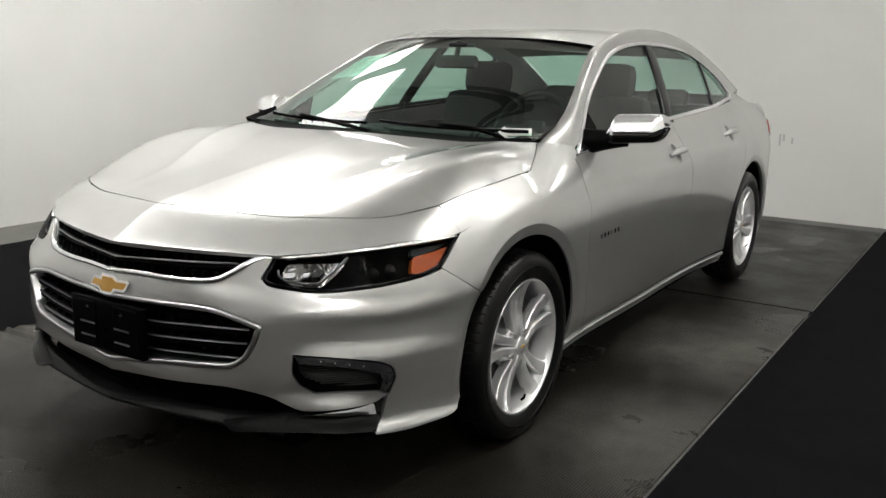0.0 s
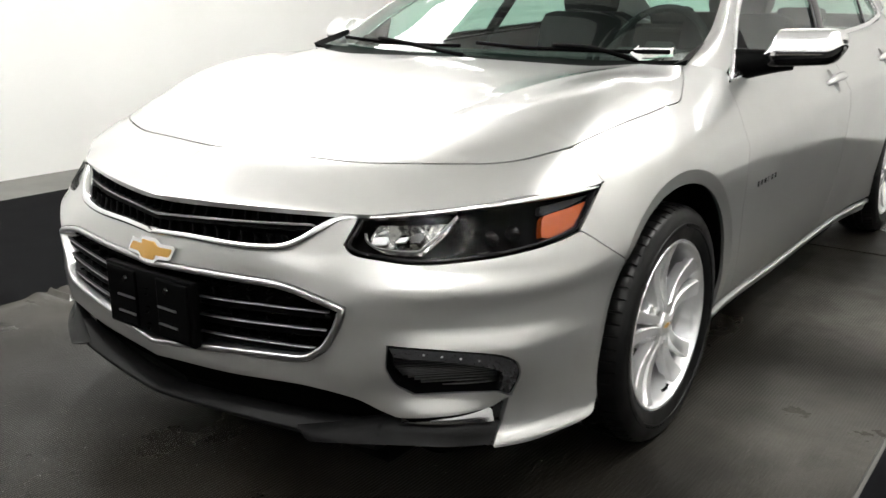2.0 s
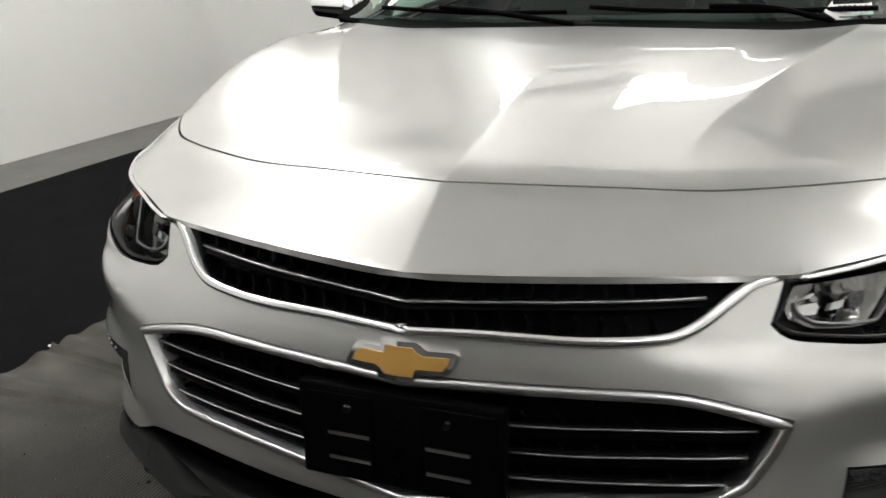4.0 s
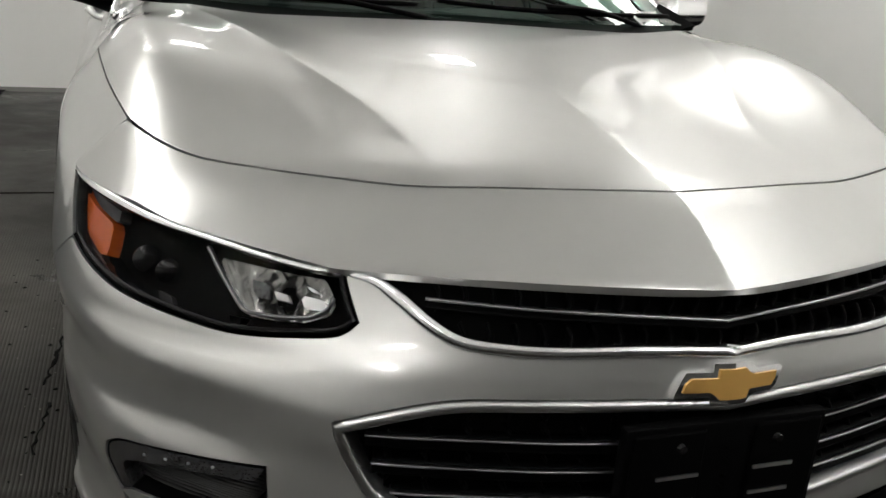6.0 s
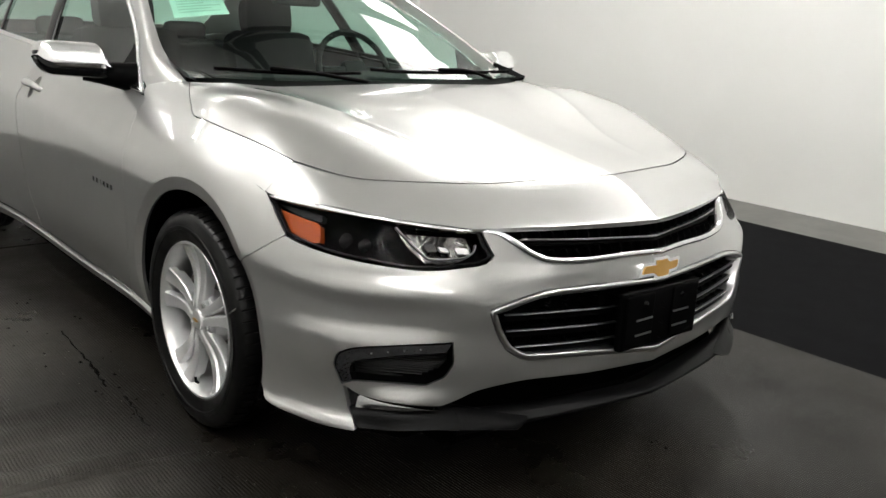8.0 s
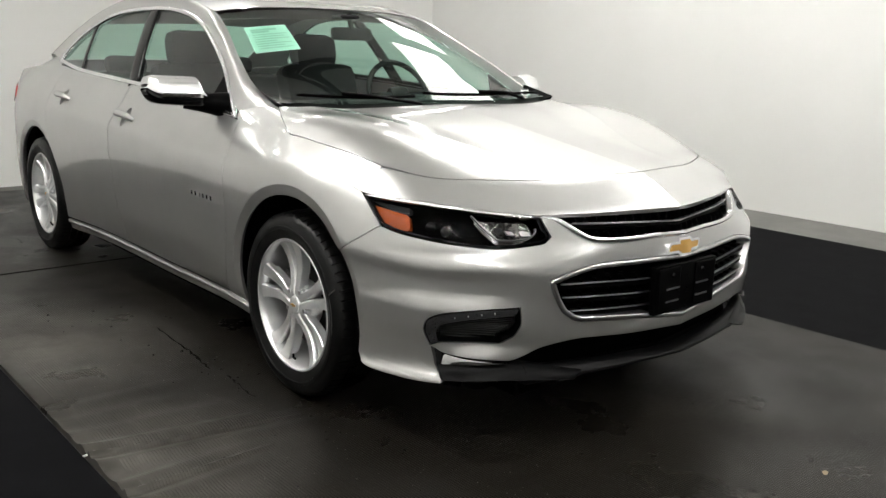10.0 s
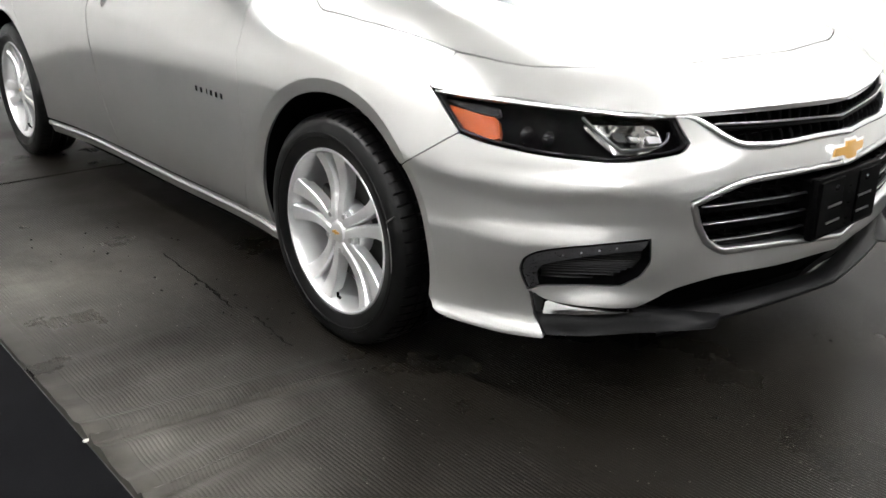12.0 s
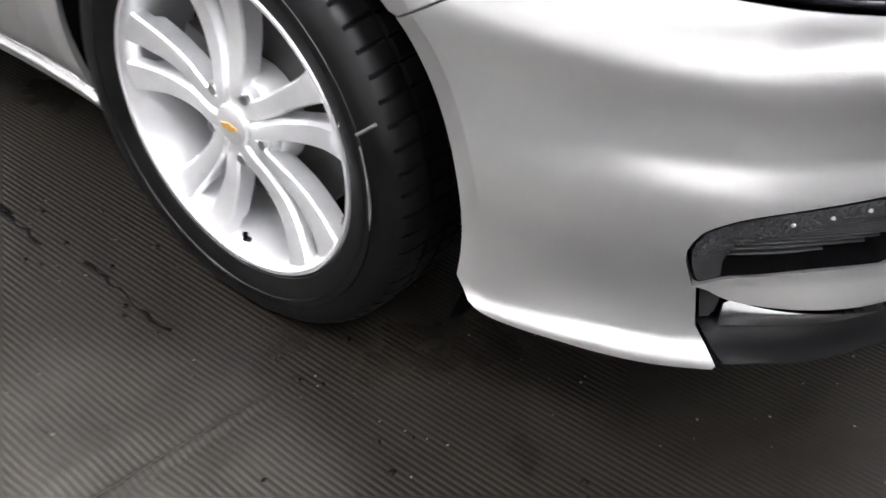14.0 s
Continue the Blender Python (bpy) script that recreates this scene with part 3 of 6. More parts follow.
def smooth_profile(p):
    """The profile, rounded a little so that its creases have a radius."""
    f = pchip(*zip(*p))
    z = np.linspace(p[0][0], p[-1][0], 241)
    v = f(z)
    r = 0.005 / (z[1] - z[0])
    k = np.exp(-0.5 * (np.arange(-12, 13) / r) ** 2)
    pad = np.concatenate([v[0] + (v[0] - v[1]) * np.arange(12, 0, -1), v, v[-1] + (v[-1] - v[-2]) * np.arange(1, 13)])
    sm = np.convolve(pad, k / k.sum(), "valid")
    return spline_fast(z, sm)


def spline_fast(z, v):
    g = np.gradient(v, z)

    def f(x):
        x = np.clip(np.asarray(x, float), z[0], z[-1])
        i = np.clip(((x - z[0]) / (z[1] - z[0])).astype(int), 0, len(z) - 2)
        h = z[1] - z[0]
        t = (x - z[i]) / h
        return (2*t**3 - 3*t**2 + 1) * v[i] + (t**3 - 2*t**2 + t) * h * g[i] + (3*t**2 - 2*t**3) * v[i + 1] + (t**3 - t**2) * h * g[i + 1]
    return f


# nose and bumper corner
station(0, 0, -1, 0, (0.15, -0.09), (0.25, -0.05), (0.33, -0.014), (0.385, 0.003), (0.5, 0.002), (0.57, -0.004), (0.62, -0.012), (0.68, -0.025), (0.75, -0.042), (0.85, -0.06))
station(0.28, 0.275, -0.972, 9, (0.15, -0.09), (0.25, -0.05), (0.33, -0.014), (0.385, 0.003), (0.5, 0.002), (0.57, -0.004), (0.62, -0.012), (0.68, -0.03), (0.75, -0.052), (0.85, -0.07))
station(0.56, 0.545, -0.903, 20, (0.15, -0.06), (0.25, -0.03), (0.34, -0.008), (0.43, 0.003), (0.5, -0.001), (0.555, 0.002), (0.575, 0.001), (0.62, -0.014), (0.68, -0.05), (0.75, -0.085), (0.85, -0.12))
station(0.76, 0.71, -0.8, 42, (0.15, 0.01), (0.232, 0.014), (0.25, 0.006), (0.28, -0.018), (0.322, 0.002), (0.372, -0.013), (0.43, 0.006), (0.475, 0.007), (0.50, 0), (0.525, -0.007), (0.56, -0.0065), (0.594, -0.001), (0.604, -0.001), (0.62, -0.007), (0.643, -0.025), (0.662, -0.032), (0.68, -0.045), (0.75, -0.09), (0.85, -0.14))
station(0.93, 0.818, -0.672, 58, (0.15, 0.002), (0.255, 0.004), (0.259, 0.002), (0.265, -0.009), (0.30, -0.015), (0.35, -0.010), (0.42, 0.005), (0.47, 0.010), (0.495, 0.006), (0.52, -0.002), (0.56, -0.003), (0.596, 0.002), (0.606, 0.002), (0.62, -0.001), (0.642, -0.009), (0.66, -0.012), (0.68, -0.02), (0.75, -0.06), (0.85, -0.11))
station(1.1, 0.877, -0.51, 72, (0.15, -0.001), (0.250, 0.001), (0.254, -0.001), (0.259, -0.009), (0.30, -0.014), (0.35, -0.010), (0.42, 0), (0.47, 0.002), (0.50, -0.001), (0.53, -0.002), (0.57, -0.001), (0.603, 0.004), (0.613, 0.004), (0.635, 0.001), (0.7, -0.014), (0.77, -0.04), (0.85, -0.08))
station(1.3, 0.91, -0.325, 82, (0.15, -0.001), (0.240, -0.001), (0.248, -0.003), (0.260, -0.011), (0.35, -0.007), (0.45, 0), (0.53, -0.002), (0.58, -0.001), (0.612, 0.004), (0.622, 0.004), (0.66, -0.001), (0.72, -0.014), (0.79, -0.035), (0.86, -0.075), (0.9, -0.12))
station(1.63, 0.926, 0, 88, (0.15, -0.05), (0.25, -0.02), (0.45, 0), (0.6, 0.004), (0.7, 0.002), (0.76, -0.006), (0.82, -0.022), (0.87, -0.05), (0.91, -0.095), (0.95, -0.16))
station(2.1, 0.928, 0.47, 90, (0.15, -0.105), (0.21, -0.095), (0.25, -0.070), (0.3, -0.045), (0.45, -0.014), (0.6, -0.004), (0.70, -0.001), (0.755, -0.004), (0.782, -0.011), (0.815, -0.029), (0.88, -0.064), (0.93, -0.1), (0.99, -0.17))
station(2.8, 0.927, 1.17, 90, (0.15, -0.11), (0.21, -0.10), (0.25, -0.073), (0.3, -0.056), (0.45, -0.022), (0.6, -0.006), (0.73, 0), (0.80, -0.005), (0.828, -0.013), (0.858, -0.033), (0.9, -0.061), (0.95, -0.092), (1.02, -0.14))
station(3.63, 0.927, 2, 90, (0.15, -0.11), (0.21, -0.10), (0.25, -0.073), (0.3, -0.060), (0.45, -0.028), (0.6, -0.010), (0.75, 0), (0.83, -0.006), (0.858, -0.014), (0.886, -0.033), (0.92, -0.057), (0.97, -0.09), (1.04, -0.13))
station(4.46, 0.927, 2.83, 90, (0.15, -0.06), (0.25, -0.02), (0.45, 0), (0.62, 0.003), (0.74, 0), (0.82, -0.012), (0.89, -0.035), (0.95, -0.066), (1, -0.1), (1.08, -0.17))
station(5, 0.882, 3.37, 80, (0.15, -0.07), (0.25, -0.02), (0.45, 0), (0.62, 0.003), (0.76, 0), (0.86, -0.015), (0.94, -0.04), (1, -0.08), (1.08, -0.15))
station(5.35, 0.77, 3.66, 60, (0.15, -0.07), (0.25, -0.02), (0.45, 0), (0.62, 0.003), (0.76, 0), (0.86, -0.015), (0.95, -0.03), (1.05, -0.06), (1.1, -0.1))
station(5.6, 0.6, 3.83, 30, (0.15, -0.07), (0.25, -0.02), (0.45, 0), (0.62, 0.003), (0.76, 0), (0.86, -0.02), (0.95, -0.04), (1.05, -0.05), (1.1, -0.08))
station(6.2, 0, 3.90, 0, (0.15, -0.07), (0.25, -0.02), (0.45, 0), (0.62, 0.003), (0.76, 0), (0.86, -0.02), (0.95, -0.04), (1.05, -0.04), (1.1, -0.06))


def wrap(s, z):
    """The outer skin below the bonnet and the windows: s runs round the car from the middle of the nose, z is the height."""
    s, z = np.atleast_1d(np.asarray(s, float)), np.atleast_1d(np.asarray(z, float))
    s, z = np.broadcast_arrays(s, z)
    sg, a = np.where(s < 0, -1.0, 1.0), np.abs(s)
    st = np.array(STATIONS)
    n = len(st)
    off = np.array([p(z) for p in PROFILES])
    pts = st[:, None, 1:3] + off[:, :, None] * st[:, None, 3:5]
    S = st[:, 0]
    xs = np.concatenate([[-S[1]], S, [2 * S[-1] - S[-2]]])
    ys = np.concatenate([pts[1:2] * [-1, 1], pts, pts[-2:-1] * [-1, 1]])
    j = np.clip(np.searchsorted(S, a, side="right") - 1, 0, n - 2) + 1
    ar = np.arange(len(a))
    x0, x1, x2, x3 = xs[j - 1], xs[j], xs[j + 1], xs[j + 2]
    p0, p1, p2, p3 = ys[j - 1, ar], ys[j, ar], ys[j + 1, ar], ys[j + 2, ar]
    h = x2 - x1
    t = ((a - x1) / h)[:, None]

    def slope(pa, pb, pc, xa, xb, xc):
        w = ((xb - xa) / (xc - xa))[:, None]
        return (pb - pa) / (xb - xa)[:, None] * (1 - w) + (pc - pb) / (xc - xb)[:, None] * w
    m1, m2 = slope(p0, p1, p2, x0, x1, x2) * h[:, None], slope(p1, p2, p3, x1, x2, x3) * h[:, None]
    p = (2*t**3 - 3*t**2 + 1) * p1 + (t**3 - 2*t**2 + t) * m1 + (3*t**2 - 2*t**3) * p2 + (t**3 - t**2) * m2
    for sc in (1.60, 4.44):
        d = (np.hypot((a - sc) / 0.392, (z - 0.335) / 0.397) - 1) * 0.395
        p[:, 0] -= 0.32 * np.clip(0.036 - d, 0, 0.06) * np.clip((z - 0.26) / 0.2, 0, 1)
    prow = np.clip(1 - a / 0.33, 0, 1) ** 2
    p[:, 1] += (0.11 * np.sqrt(a * a + 0.000004) - 0.005) * prow
    return np.stack([p[:, 0] * sg, p[:, 1], z], 1)


def offset(fn, d):
    """The surface fn, moved along its normal."""
    def g(u, v):
        u, v = np.broadcast_arrays(np.atleast_1d(np.asarray(u, float)), np.atleast_1d(np.asarray(v, float)))
        return fn(u, v) + grad_normals(fn, np.stack([u, v], 1), False) * d
    return g


def on(fn, line, lift=0.0):
    """Points and normals of a surface along a line of its (u, v)."""
    line = np.asarray(line, float)
    N = grad_normals(fn, line, False)
    return fn(line[:, 0], line[:, 1]) + N * lift, N


# bonnet, nose and the tops of the wings
bonnet_line = spline([-.97, -.90, -.825, -.70, -.4, 0, .28, .6], [.75, .793, .833, .864, .912, .973, 1.004, 1.03])
JOINT = ((-.40, .79), (-.2, .841), (0, .885), (.2, .907), (.42, .930), (.6, .940))
joint_z = pchip(*zip(*JOINT))
EDGE = [(-.82, .53, .75), (-.74, .63, .759), (-.67, .72, .772), (-.56, .80, .784)] + [(y, wrap(y + 1.63, joint_z(y))[0][0], float(joint_z(y))) for y in np.linspace(-.4, .6, 41)]
edge_x = pchip([e[0] for e in EDGE], [e[1] for e in EDGE])
edge_z = pchip([e[0] for e in EDGE], [e[2] for e in EDGE])


def ease(v):
    v = np.clip(v, 0, 1)
    return v * v * (3 - 2 * v)


crease_x = pchip([-1.0, -.75, -.60, -.45, -.30, -.15, 0, .15, .34, .6], [.33, .335, .348, .378, .44, .51, .572, .622, .675, .73])


def top_base(x, y):
    w = ease((0.14 - y) / 0.88)
    ye = np.clip(y - (0.17 * np.sqrt(x * x + 0.00001) + 0.2147 * x * x) * w, -0.97, 0.6)
    past = np.abs(x) - crease_x(y)
    past = (past + np.sqrt(past * past + 0.004 ** 2)) / 2
    fall = 0.014 * (1 - np.exp(-past / 0.06)) * ease((y + 0.74) / 0.5)
    e = ease((y + 0.35) / 0.60)
    s = np.clip((np.abs(x) - 0.26 - 0.20 * e) / (0.53 - 0.18 * e), 0, 1)
    shoulder = (0.0648 - 0.036 * ease((y + 0.20) / 0.50)) * s * s * (3 - 2 * s) * ease((y + 0.90) / 0.6)
    return bonnet_line(ye) + shoulder + 0.003 * ease((y + 0.80) / 0.7) - fall - (0.042 * np.sqrt(x * x + 0.00001) - 0.05 * x * x) * ease((0.30 - y) / 0.9)


def top(x, y):
    """Bonnet and nose as a height over (x, y)."""
    x, y = np.atleast_1d(np.asarray(x, float)), np.atleast_1d(np.asarray(y, float))
    a = np.abs(x)
    lip = (np.sqrt(0.17 ** 2 + 4 * 0.2147 * np.clip(y + 0.97, 1e-4, None)) - 0.17) / (2 * 0.2147)
    xe = np.where(y < -0.82, lip, edge_x(y))
    ze = np.where(y < -0.82, 0.75, edge_z(y))
    drop = top_base(xe, y) - ze
    soft = 0.05 + 0.01 * ease((y + 0.10) / 0.3)
    reach = np.maximum(drop, 0.02) / (1.1 + 1.2 * ease((y + 0.10) / 0.3))
    reach = reach - soft ** 2 / (4 * reach)
    roll = lambda d: (d + np.sqrt(d * d + soft ** 2)) / 2
    w = np.clip((y + 0.6) / 0.4, 0, 1)
    w = w * w * (3 - 2 * w)
    z = top_base(a, y) - drop * (np.clip(a / xe, 0, 1.2) ** 4.5 * (1 - w) + roll(a - xe + reach) / roll(reach) * w)
    return np.stack([x, y, z], 1)


belt = spline([.3, .56, 1.0, 1.59, 2.42, 2.9, 3.3, 3.9], [.925, .945, .985, 1.020, 1.058, 1.076, 1.052, .995])


def cabin(y, z):
    """The plane of the side windows."""
    y, z = np.broadcast_arrays(np.atleast_1d(np.asarray(y, float)), np.atleast_1d(np.asarray(z, float)))
    zb = belt(y)
    h = np.clip(z - zb, -0.1, None)
    x = wrap(y + 1.63, zb)[:, 0] - 0.45 * h - 0.30 * h * h
    return np.stack([x, y, z], 1)


def lips(*centres):
    """The crease lines round the wheel arches, in (s, z)."""
    out = []
    for sc in centres:
        for d in (0.0345, 0.0375):
            out.append(arch(abs(sc), 215, -35, 150, 0.392 * (1 + d / 0.395), 0.397 * (1 + d / 0.395)) * [1 if sc > 0 else -1, 1])
    return out


def arch(sc, a0, a1, n=40, rs=0.392, rz=0.397, zc=0.335):
    """Part of a wheel arch in (s, z): angles in degrees, 0 to the rear and 90 upwards."""
    a = np.radians(np.linspace(a0, a1, n))
    return np.stack([sc + rs * np.cos(a), zc + rz * np.sin(a)], 1)


# ---------------------------------------------------------------- the car
car = tagged(new("car"), "silver four-door saloon car, clean and parked on ribbed matting", "car")

lip_line = lambda x: np.stack([x, -0.97 + 0.17 * x + 0.2147 * x * x], 1)
LY = np.linspace(-.555, -.385, 18)
LAMP_TOP = np.vstack([seg((.53, -.8195), (.63, -.74), (.72, -.67), (.80, -.56)), np.stack([edge_x(LY), LY], 1)])
LAMP_END = (float(edge_x(-.385)), -.385)
SEAM_A = seg((0, -.798), (.15, -.764), (.27, -.735), (.40, -.704), (.50, -.666), (.59, -.622), (.67, -.565), (.725, -.500), (.760, -.440), (.782, -.385))
SEAM_B = seg((.782, -.385), (.797, -.32), (.814, -.22), (.826, -.10), (.836, .03), (.835, .10), (.818, .152), (.785, .237), (.736, .343))
COWL = seg((.736, .343), (.700, .286), (.655, .252), (.57, .236), (.42, .228), (.2, .234), (0, .248))


def closed_half(*lines):
    """An outline symmetric about the middle, from lines that lead from the middle to the middle on one side."""
    h = np.vstack(lines)
    return ring(h, h[::-1] * [-1, 1])


nose = closed_half(lip_line(np.linspace(0, .53, 30)), LAMP_TOP, seg(LAMP_END, (.815, -.385), (.782, -.385)), SEAM_A[::-1])
def joint_normal(y):
    y = np.clip(y, -.4, .6)
    a = grad_normals(top, np.stack([edge_x(y) - .004, y], 1), False)
    b = grad_normals(wrap, np.stack([y + 1.63, edge_z(y)], 1), False)
    return unit(a + b)


def bend_top(uv, P, N):
    a = np.abs(uv[:, 0])
    w = np.clip(1 - (edge_x(P[:, 1]) - a) / 0.12, 0, 1) * np.clip((P[:, 1] + 0.62) / 0.2, 0, 1)
    w = (w * w * (3 - 2 * w))[:, None]
    return unit(N * (1 - w) + joint_normal(P[:, 1]) * np.stack([np.sign(uv[:, 0]), np.ones(len(a)), np.ones(len(a))], 1) * w)


CREASES = [np.stack([np.full(90, x), np.linspace(-.968, .30, 90)], 1) for x in (-.005, 0, .005)]
CY = np.linspace(-.70, .33, 90)
CREASES += [np.stack([sd * (crease_x(CY) + d), CY], 1) for sd in (1, -1) for d in (-.006, 0, .006, .014)]
panel("nose_panel", [nose], top, paint, car, "silver nose panel over the grille", du=.015, dv=.011, marks=CREASES[:3], bend=bend_top)
bonnet = closed_half(SEAM_A, SEAM_B, COWL)
panel("bonnet", [bonnet], top, paint, car, "silver bonnet with two raised creases", du=.02, dv=.02, marks=CREASES, gap=.003)

BAR = seg((0, .660), (.13, .663), (.25, .662), (.33, .665), (.395, .673), (.435, .692), (.47, .716), (.51, .738), (.56, .748))
LAMP_IN = seg((.56, .748), (.548, .72), (.533, .69))
LAMP_LOW = seg((.533, .69), (.553, .676), (.623, .667), (.731, .661), (.839, .669), (.947, .680), (1.055, .692), (1.115, .704))
LAMP_OUT = seg((1.115, .704), (1.182, .758), (1.225, .789))
LAMP_UP = seg((1.225, .789), (1.022, .784), (.867, .772), (.736, .759), (.56, .748))
SPLIT = seg((1.115, .704), (1.20, .655), (1.304, .597))
GRILLE = closed_half(seg((0, .597), (.18, .600), (.294, .603), (.399, .603), (.477, .590), (.556, .568)),
                     seg((.556, .568), (.535, .515), (.507, .467)), seg((.507, .467), (.459, .438), (.399, .431), (.247, .418), (.098, .401), (0, .389)))
FOG = ring(seg((.648, .487), (.772, .479), (.892, .460), (.930, .441)), seg((.930, .441), (.941, .41), (.925, .358)), seg((.925, .358), (.893, .373)),
           seg((.893, .373), (.80, .377), (.706, .375)), seg((.706, .375), (.664, .399)), seg((.664, .399), (.644, .437)), seg((.644, .437), (.648, .487)))
BAND = seg((.666, .318), (.62, .335), (.569, .357), (.46, .374), (.35, .370), (.243, .362), (0, .353))
bumper = closed_half(BAR, LAMP_IN, LAMP_LOW, SPLIT, arch(1.60, 138, 189), seg((1.207, .272), (1.180, .246), (1.026, .236), (.876, .240)),
                     seg((.876, .240), (.876, .250)), seg((.876, .250), (.906, .293)), seg((.906, .293), (.918, .352)),
                     seg((.918, .352), (.886, .335), (.83, .327), (.755, .323), (.666, .318)), BAND)
panel("front_bumper", [bumper, GRILLE, FOG, FOG * [-1, 1]], wrap, paint, car, "silver moulded front bumper", marks=lips(1.60, -1.60) + [np.stack([np.full(30, x), np.linspace(.35, .66, 30)], 1) for x in (-.004, 0, .004)], du=.017, dv=.011, rim=.02, gap=.0034)


def bend_side(uv, P, N):
    w = np.clip(1 - (edge_z(P[:, 1]) - uv[:, 1]) / 0.10, 0, 1)[:, None]
    w = np.where(P[:, 1:2] > -.42, w * w * (3 - 2 * w), 0)
    return unit(N * (1 - w) + joint_normal(P[:, 1]) * w)


JY = np.linspace(.485, -.385, 40)
WING_SIDE = ring(LAMP_OUT[::-1], SPLIT, arch(1.60, 138, -12), seg((1.985, .252), (2.165, .252)),
                 seg((2.165, .252), (2.092, .403), (2.055, .58), (2.060, .70), (2.075, .80), (2.115, .930)), np.stack([JY + 1.63, edge_z(JY)], 1))
WING_TOP = ring(np.stack([edge_x(JY[::-1]), JY[::-1]], 1), seg((float(edge_x(.485)), .485), (.812, .52), (.800, .535)), seg((.800, .535), (.775, .45), (.736, .343)), SEAM_B[::-1],
                seg((.782, -.385), (.815, -.385), LAMP_END))


def merge(a, b):
    n = len(a[0])
    return np.vstack([a[0], b[0]]), list(a[1]) + [tuple(i + n for i in f) for f in b[1]], np.vstack([a[2], b[2]])


def flanked(name, data, material, label=""):
    """The same panel on both flanks; returns the two objects."""
    v, f, n = data
    out = []
    for sd in (1, -1):
        out.append(mesh(name, v * [sd, 1, 1], f if sd > 0 else [tuple(reversed(q)) for q in f], material, car, label, normals=None if n is None else n * [sd, 1, 1]))
    return out


flanked("front_wing", merge(sheet([WING_SIDE], wrap, bend=bend_side, gap=-.0008, marks=lips(1.60)), sheet([WING_TOP], top, bend=bend_top, gap=-.0008, du=.016, dv=.02)), paint, "silver front wing")

# doors, sill and rear flank
FRONT_SEAM = seg((2.165, .258), (2.092, .403), (2.055, .58), (2.060, .70), (2.075, .80), (2.115, .930))
BY = np.linspace(.485, 1.62, 40)
DOOR_F = ring(FRONT_SEAM, np.stack([BY + 1.63, belt(BY) + .005], 1), seg((3.25, float(belt(1.62)) + .005), (3.262, .80), (3.262, .55), (3.25, .258)))
BY2 = np.linspace(1.62, 2.62, 30)
REAR_SEAM = seg((4.25, float(belt(2.62)) + .005), (4.245, .90), (4.20, .78), (4.135, .70))
DOOR_R = ring(seg((3.25, .258), (3.262, .55), (3.262, .80), (3.25, float(belt(1.62)) + .005)), np.stack([BY2 + 1.63, belt(BY2) + .005], 1), REAR_SEAM,
              arch(4.44, 141, 188), seg((4.052, .258), (3.25, .258)))
def handle_cup(s, z):
    """The outline of the hollow behind a door handle, in (s, z)."""
    a = np.linspace(0, 2 * np.pi, 28, endpoint=False)
    return np.stack([s - .010 + .030 * np.cos(a), z + .040 * np.sin(a)], 1)


doors_f = flanked("front_door", sheet([DOOR_F, handle_cup(3.125, .882)], wrap, du=.03, dv=.012, gap=.0030), paint, "silver front door")
doors_r = flanked("rear_door", sheet([DOOR_R, handle_cup(4.025, .922)], wrap, marks=lips(4.44), du=.03, dv=.012, gap=.0022), paint, "silver rear door")
SILL = ring(seg((1.985, .249), (4.05, .249)), seg((4.05, .249), (4.055, .19)), seg((4.055, .19), (1.995, .19)), seg((1.995, .19), (1.985, .249)))
flanked("sill", sheet([SILL], offset(wrap, .006), du=.05, dv=.012), paint, "silver sill under the doors")
for sd in (1, -1):
    P, N = on(offset(wrap, .006), even(np.array([(1.99, .238), (4.04, .238)]), .05))
    strip("sill_trim", P, N, .014, .007, paint, car, "silver moulding along the sill", side=sd)
BY3 = np.linspace(2.62, 3.70, 24)
QUARTER = ring(REAR_SEAM[::-1], np.stack([BY3 + 1.63, belt(BY3) + .005], 1), seg((5.33, float(belt(3.7)) + .005), (5.36, .6), (5.34, .22)),
               seg((5.34, .22), (4.83, .23)), arch(4.44, -15, 141))
flanked("rear_wing", sheet([QUARTER], wrap, marks=lips(4.44), du=.03, dv=.02), paint, "silver rear wing")
back_v, back_f, back_n = sheet([ring(seg((5.345, .22), (6.195, .22)), seg((6.195, .22), (6.195, 1.010)), seg((6.195, 1.010), (5.335, 1.014)), seg((5.335, 1.014), (5.365, .6), (5.345, .22)))], wrap, du=.05, dv=.04)
flanked("rear_bumper", (back_v, back_f, back_n), paint, "silver rear bumper and boot lid")
TAIL = ring(seg((4.98, .87), (5.10, .925), (5.33, .955)), seg((5.33, .955), (5.56, .92)), seg((5.56, .92), (5.5, .83), (5.3, .81), (4.98, .87)))
flanked("tail_lamp", sheet([TAIL], offset(wrap, .006), du=.03, dv=.02), tail_red, "red tail lamp")

# ---------------------------------------------------------------- roof, pillars and glass
WIN_TOP = seg((.535, .952), (.76, 1.112), (1.01, 1.24), (1.17, 1.308), (1.40, 1.362), (1.72, 1.388), (2.20, 1.366), (2.43, 1.308), (2.65, 1.215), (2.80, 1.115))
WY = np.linspace(2.80, .535, 300)
WIN_LOW = np.stack([WY, belt(WY) + .012 + .016 * np.clip((WY - 2.3) / .5, 0, 1) ** 2], 1)
